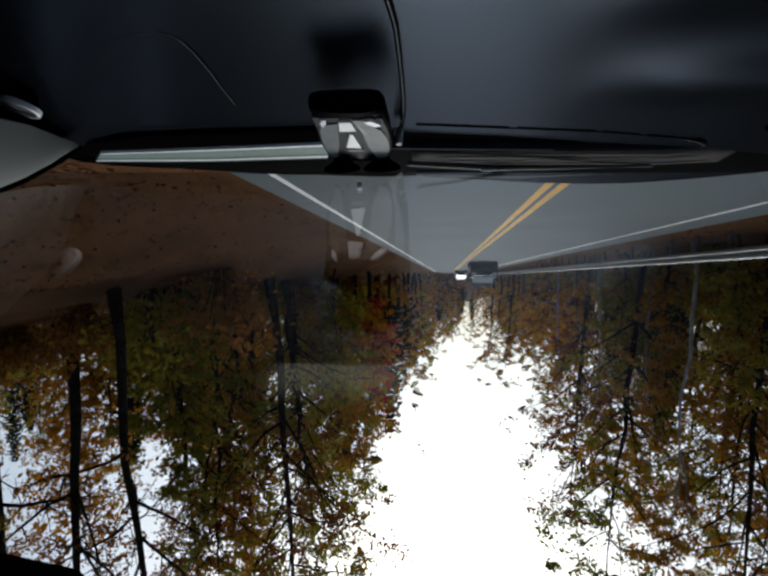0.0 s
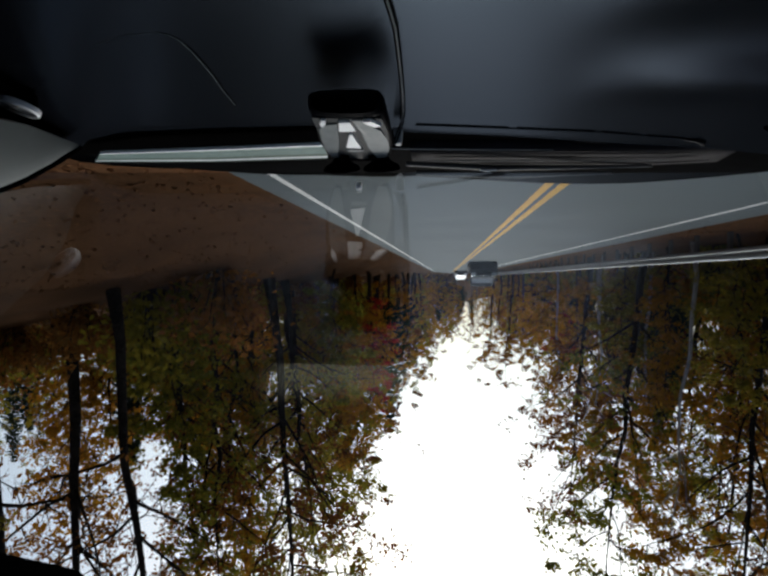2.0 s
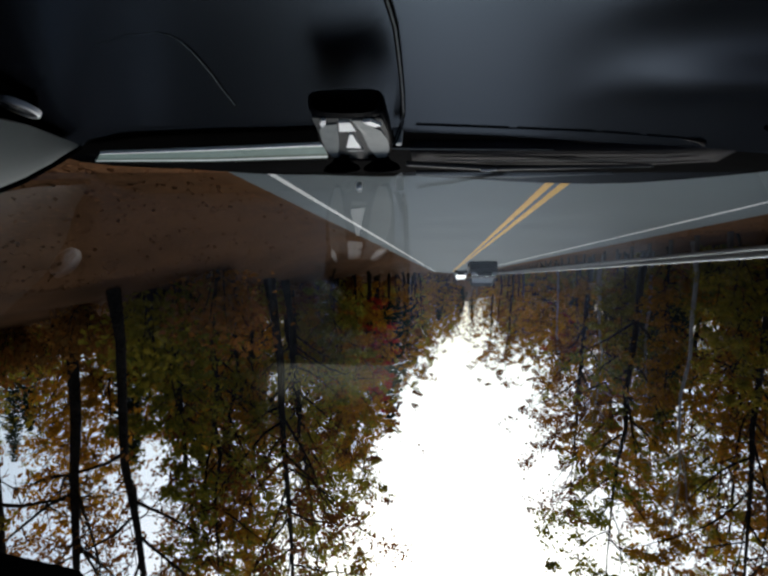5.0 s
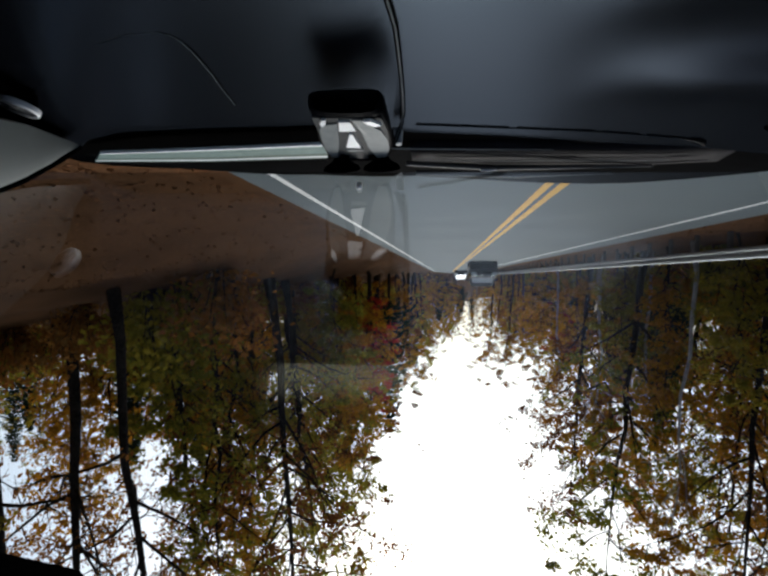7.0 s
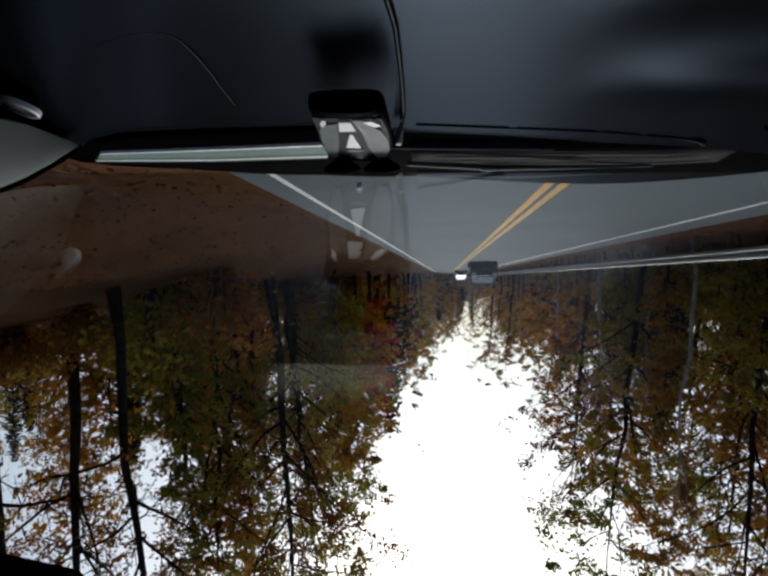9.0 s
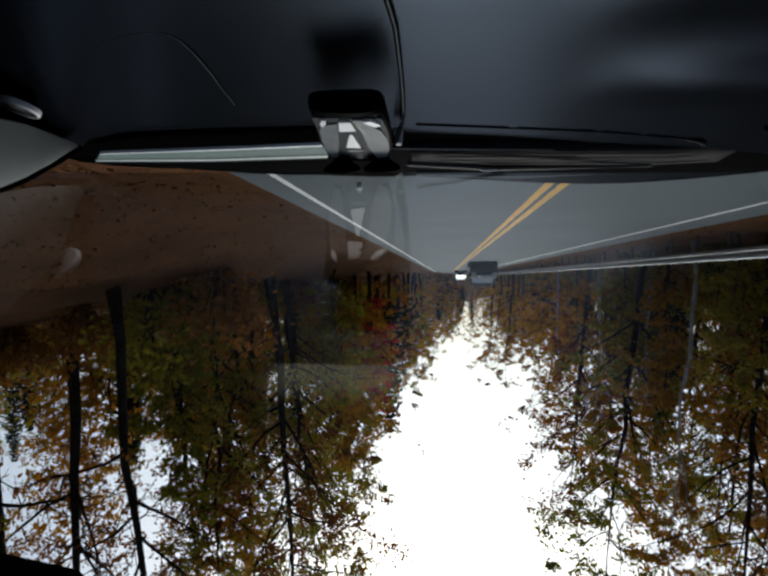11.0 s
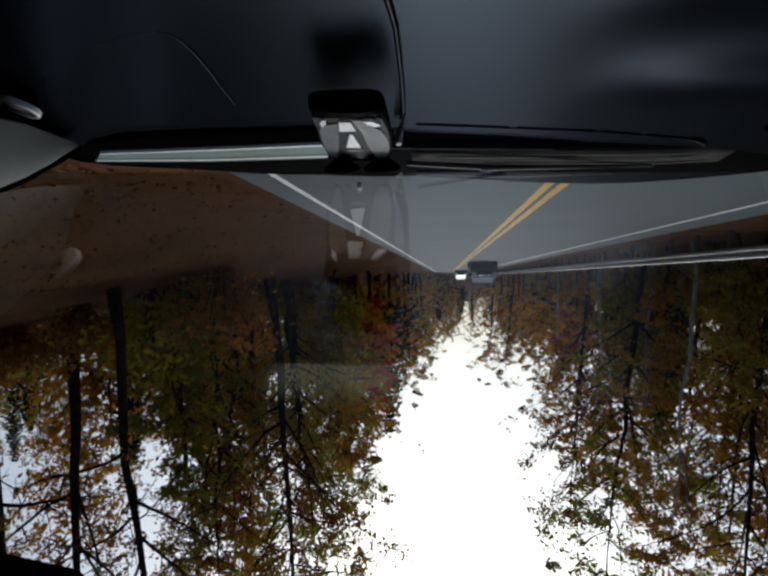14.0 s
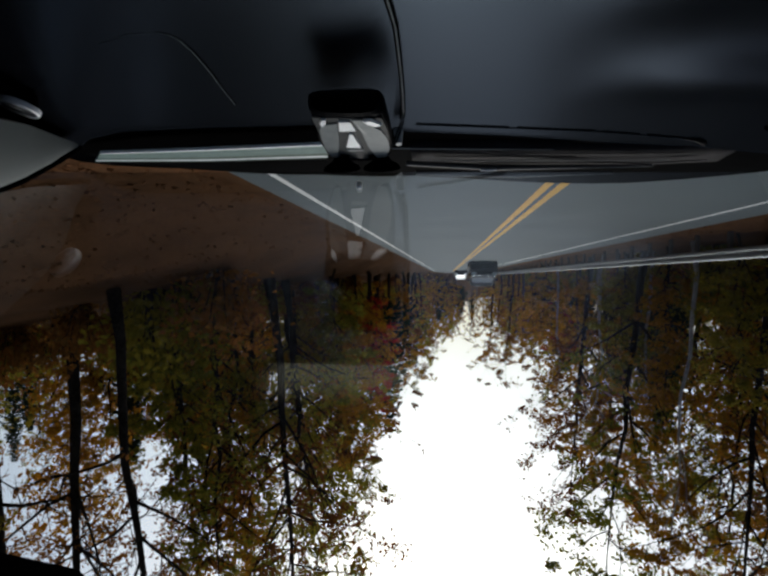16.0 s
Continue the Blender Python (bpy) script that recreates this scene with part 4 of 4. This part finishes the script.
# body: upright near face, then sections along the top to the glass: along, two sides, foot, top on each side
STATIONS = [(0.4245, 0.107, 0.0545, 1.0497, 1.066, 1.0685), (0.4255, 0.1112, 0.0506, 1.0487, 1.0668, 1.0697), (0.43, 0.111, 0.049, 1.0503, 1.0672, 1.07),
            (0.457, 0.1128, 0.0474, 1.0612, 1.0696, 1.0722), (0.497, 0.1189, 0.0493, 1.0695, 1.0717, 1.0745), (0.535, 0.1199, 0.0549, 1.0725, 1.0745, 1.0765), (0.55, 0.1135, 0.062, 1.075, 1.0768, 1.0782)]
v, f = [], []
for y, x0, x1, z0, za, zb in STATIONS:
    c, w = (x0 + x1) / 2, (x0 - x1) / 2
    for k in range(24):
        w_ = 2 * math.pi * k / 24
        ca, sa = math.cos(w_), math.sin(w_)
        px_, pz_ = math.copysign(abs(ca) ** 0.4, ca), math.copysign(abs(sa) ** 0.45, sa)
        z1 = za + (zb - za) * (1 - px_) / 2 + 0.0012 * (1 - px_ * px_)
        v.append((c + w * px_, y, (z0 + z1) / 2 + (z1 - z0) / 2 * pz_))
for j in range(len(STATIONS) - 1):
    f += [(j * 24 + k, j * 24 + (k + 1) % 24, (j + 1) * 24 + (k + 1) % 24, (j + 1) * 24 + k) for k in range(24)]
f += [tuple(range(24)), tuple(range(144, 168))[::-1]]
body = part("body", cab_mesh("body", v, f, GLOSS_BLACK, True), detector, "black plastic case")


def top(x, y):
    """A point on the top of the case."""
    ys = [s[0] for s in STATIONS]
    x0, x1, za, zb = (float(np.interp(y, ys, [s[i] for s in STATIONS])) for i in (1, 2, 4, 5))
    u = (x0 - x) / (x0 - x1)
    return (x, y, za + (zb - za) * u + 0.0012 * (1 - (2 * u - 1) ** 2))


def plate(name, corners, mat, lift, parent, label=""):
    """A thin raised panel that follows the top of the case, cut into strips along it."""
    inner = [sum(c[i] for c in corners) / len(corners) for i in (0, 1)]
    n, m = len(corners), 4
    rim = []
    for k in range(n):
        (xa, ya), (xb, yb) = corners[k], corners[(k + 1) % n]
        rim += [(xa + (xb - xa) * j / m, ya + (yb - ya) * j / m) for j in range(m)]
    n *= m
    v = [(*top(x, y)[:2], top(x, y)[2] + lift) for x, y in rim] + [(*top(x, y)[:2], top(x, y)[2] - 0.002) for x, y in rim]
    v.append((*top(*inner)[:2], top(*inner)[2] + lift))
    f = [(k, (k + 1) % n, 2 * n) for k in range(n)] + [(k, n + k, n + (k + 1) % n, (k + 1) % n) for k in range(n)]
    part(name, cab_mesh(name, v, f, mat), parent, label)


plate("top_cap", [(0.110, 0.432), (0.08, 0.43), (0.052, 0.432), (0.05, 0.46), (0.0525, 0.5), (0.058, 0.538), (0.085, 0.542), (0.115, 0.538), (0.1165, 0.5), (0.1115, 0.46)], GUN, 0.0008, body, "dark grey satin top cover")
plate("side_panel", [(0.1085, 0.4545), (0.1029, 0.4445), (0.0903, 0.4405), (0.0985, 0.49), (0.1095, 0.538), (0.115, 0.5365), (0.1165, 0.5125), (0.1135, 0.4825)], SILVER, 0.002, body, "silver-grey side panel")
plate("side_panel", [(0.0764, 0.432), (0.068, 0.432), (0.0642, 0.4425), (0.0553, 0.457), (0.0525, 0.4805), (0.0535, 0.5105), (0.0601, 0.5355), (0.0693, 0.537), (0.0727, 0.5005), (0.0725, 0.4585)], SILVER, 0.002, body, "silver-grey side panel")
plate("window", [(0.067, 0.4315), (0.0605, 0.4315), (0.0531, 0.4425), (0.0594, 0.4445), (0.0645, 0.438)], SKY_GLINT, 0.0032, body, "corner window with painted bright glint")
plate("window", [(0.1015, 0.432), (0.098, 0.432), (0.0995, 0.439), (0.1045, 0.4475), (0.105, 0.44)], SKY_GLINT, 0.003, body, "corner window with painted bright glint")
plate("label_bar", [(0.0878, 0.4345), (0.0778, 0.434), (0.0768, 0.453), (0.0914, 0.455)], LABEL, 0.003, body, "white label bar")
plate("triangle_mark", [(0.0841, 0.463), (0.0811, 0.463), (0.0795, 0.5015), (0.0937, 0.5005)], LABEL, 0.003, body, "white triangular mark")
plate("label_line", [(0.0937, 0.5065), (0.0782, 0.5055), (0.0789, 0.5105), (0.0935, 0.5125)], SILVER, 0.003, body, "pale printed line")
for x in (0.108, 0.066):
    ring = [(math.cos(2 * math.pi * k / 20), math.sin(2 * math.pi * k / 20)) for k in range(20)]
    m = pose(x, 0.552, glass_z(0.552) - 0.0055, -22, 0, 0)
    v = [m @ Vector((r * a, r * b, h)) for r, h in ((0.0195, 0.004), (0.018, 0.001), (0.01, -0.004), (0.006, -0.009)) for a, b in ring]
    f = [(j * 20 + k, j * 20 + (k + 1) % 20, (j + 1) * 20 + (k + 1) % 20, (j + 1) * 20 + k) for j in range(3) for k in range(20)] + [tuple(range(60, 80))]
    part("suction_cup", cab_mesh("suction_cup", v, f, COWL, True), detector, "black rubber suction cup")
    v, f = tube([(x, 0.552, glass_z(0.552) - 0.012), (0.087 + (x - 0.087) * 0.6, 0.53, 1.076)], [0.005] * 2, 6)
    part("bracket", cab_mesh("bracket", v, f, COWL), detector)
# a small white disc on the glass
v, f = tube([(0.0773, 0.476, glass_z(0.476) - 0.004), (0.0773, 0.4745, glass_z(0.4745) + 0.0005)], [0.0024, 0.0024], 12)
part("mount_stud", cab_mesh("mount_stud", v, f, LABEL, True), detector, "small white dot on the glass")

cord = tagged(new("power_cord"), "thin black power cord lying on the dashboard", "cord")
line = [(0.0315, 0.25), (0.0306, 0.2899), (0.0298, 0.3034), (0.0291, 0.3244), (0.0303, 0.3598), (0.0322, 0.4038), (0.0344, 0.4477), (0.0375, 0.49), (0.0408, 0.5177)]
lead = [tuple(low((x, y, dash_z(x, y) + 0.0015))) for x, y in line]
lead += [(0.0455, 0.54, 1.052), (0.05, 0.552, 1.058), (0.0525, 0.548, 1.064)]
# the pale third strand paints the light gap between the two black ones
for dx, r, mat in ((0.0, 0.0008, COWL), (0.0031, 0.0008, COWL), (0.0016, 0.0005, SILVER)):
    part("strand", cab_mesh("strand", *tube([(x + dx, y, z) for x, y, z in lead], [r] * len(lead), 6), mat, True), cord)
part("plug", block("plug", TRIM, (0.016, 0.02, 0.027), tuple(cab(0.053, 0.6, 1.042)), 0.003, (0.6, 1)), cord, "grey plug")
# pale strips outside the glass's base: the cowl's sky reflection put into colour
for s0, s1, mat in ((0.0, 0.1, REFLECTED_WHITE), (0.11, 0.3, TEAL), (0.31, 0.38, PALE_TEAL), (0.39, 0.6, TEAL), (0.61, 0.8, GREEN), (0.81, 0.9, REFLECTED_WHITE), (0.91, 1.0, GREEN)):
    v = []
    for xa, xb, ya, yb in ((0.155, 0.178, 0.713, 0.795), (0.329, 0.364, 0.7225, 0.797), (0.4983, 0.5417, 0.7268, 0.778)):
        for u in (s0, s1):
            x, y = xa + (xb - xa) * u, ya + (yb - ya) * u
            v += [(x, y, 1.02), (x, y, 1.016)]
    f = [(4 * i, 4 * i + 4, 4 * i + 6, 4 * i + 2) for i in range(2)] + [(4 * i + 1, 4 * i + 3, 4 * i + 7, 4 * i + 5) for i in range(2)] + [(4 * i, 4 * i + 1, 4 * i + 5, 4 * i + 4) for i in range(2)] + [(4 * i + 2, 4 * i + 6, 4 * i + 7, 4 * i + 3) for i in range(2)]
    part("cowl_strip", cab_mesh("cowl_strip", v, f, mat), cowl, "pale green and white sky reflection on the cowl")

visor = part("sun_visor", block("sun_visor", COWL, (0.155, 0.033, 0.055), tuple(cab(0.168, 0.15, 1.3045)), 0.013, turn=(20, 8, 0), segments=4), own, "dark rounded sun visor edge")
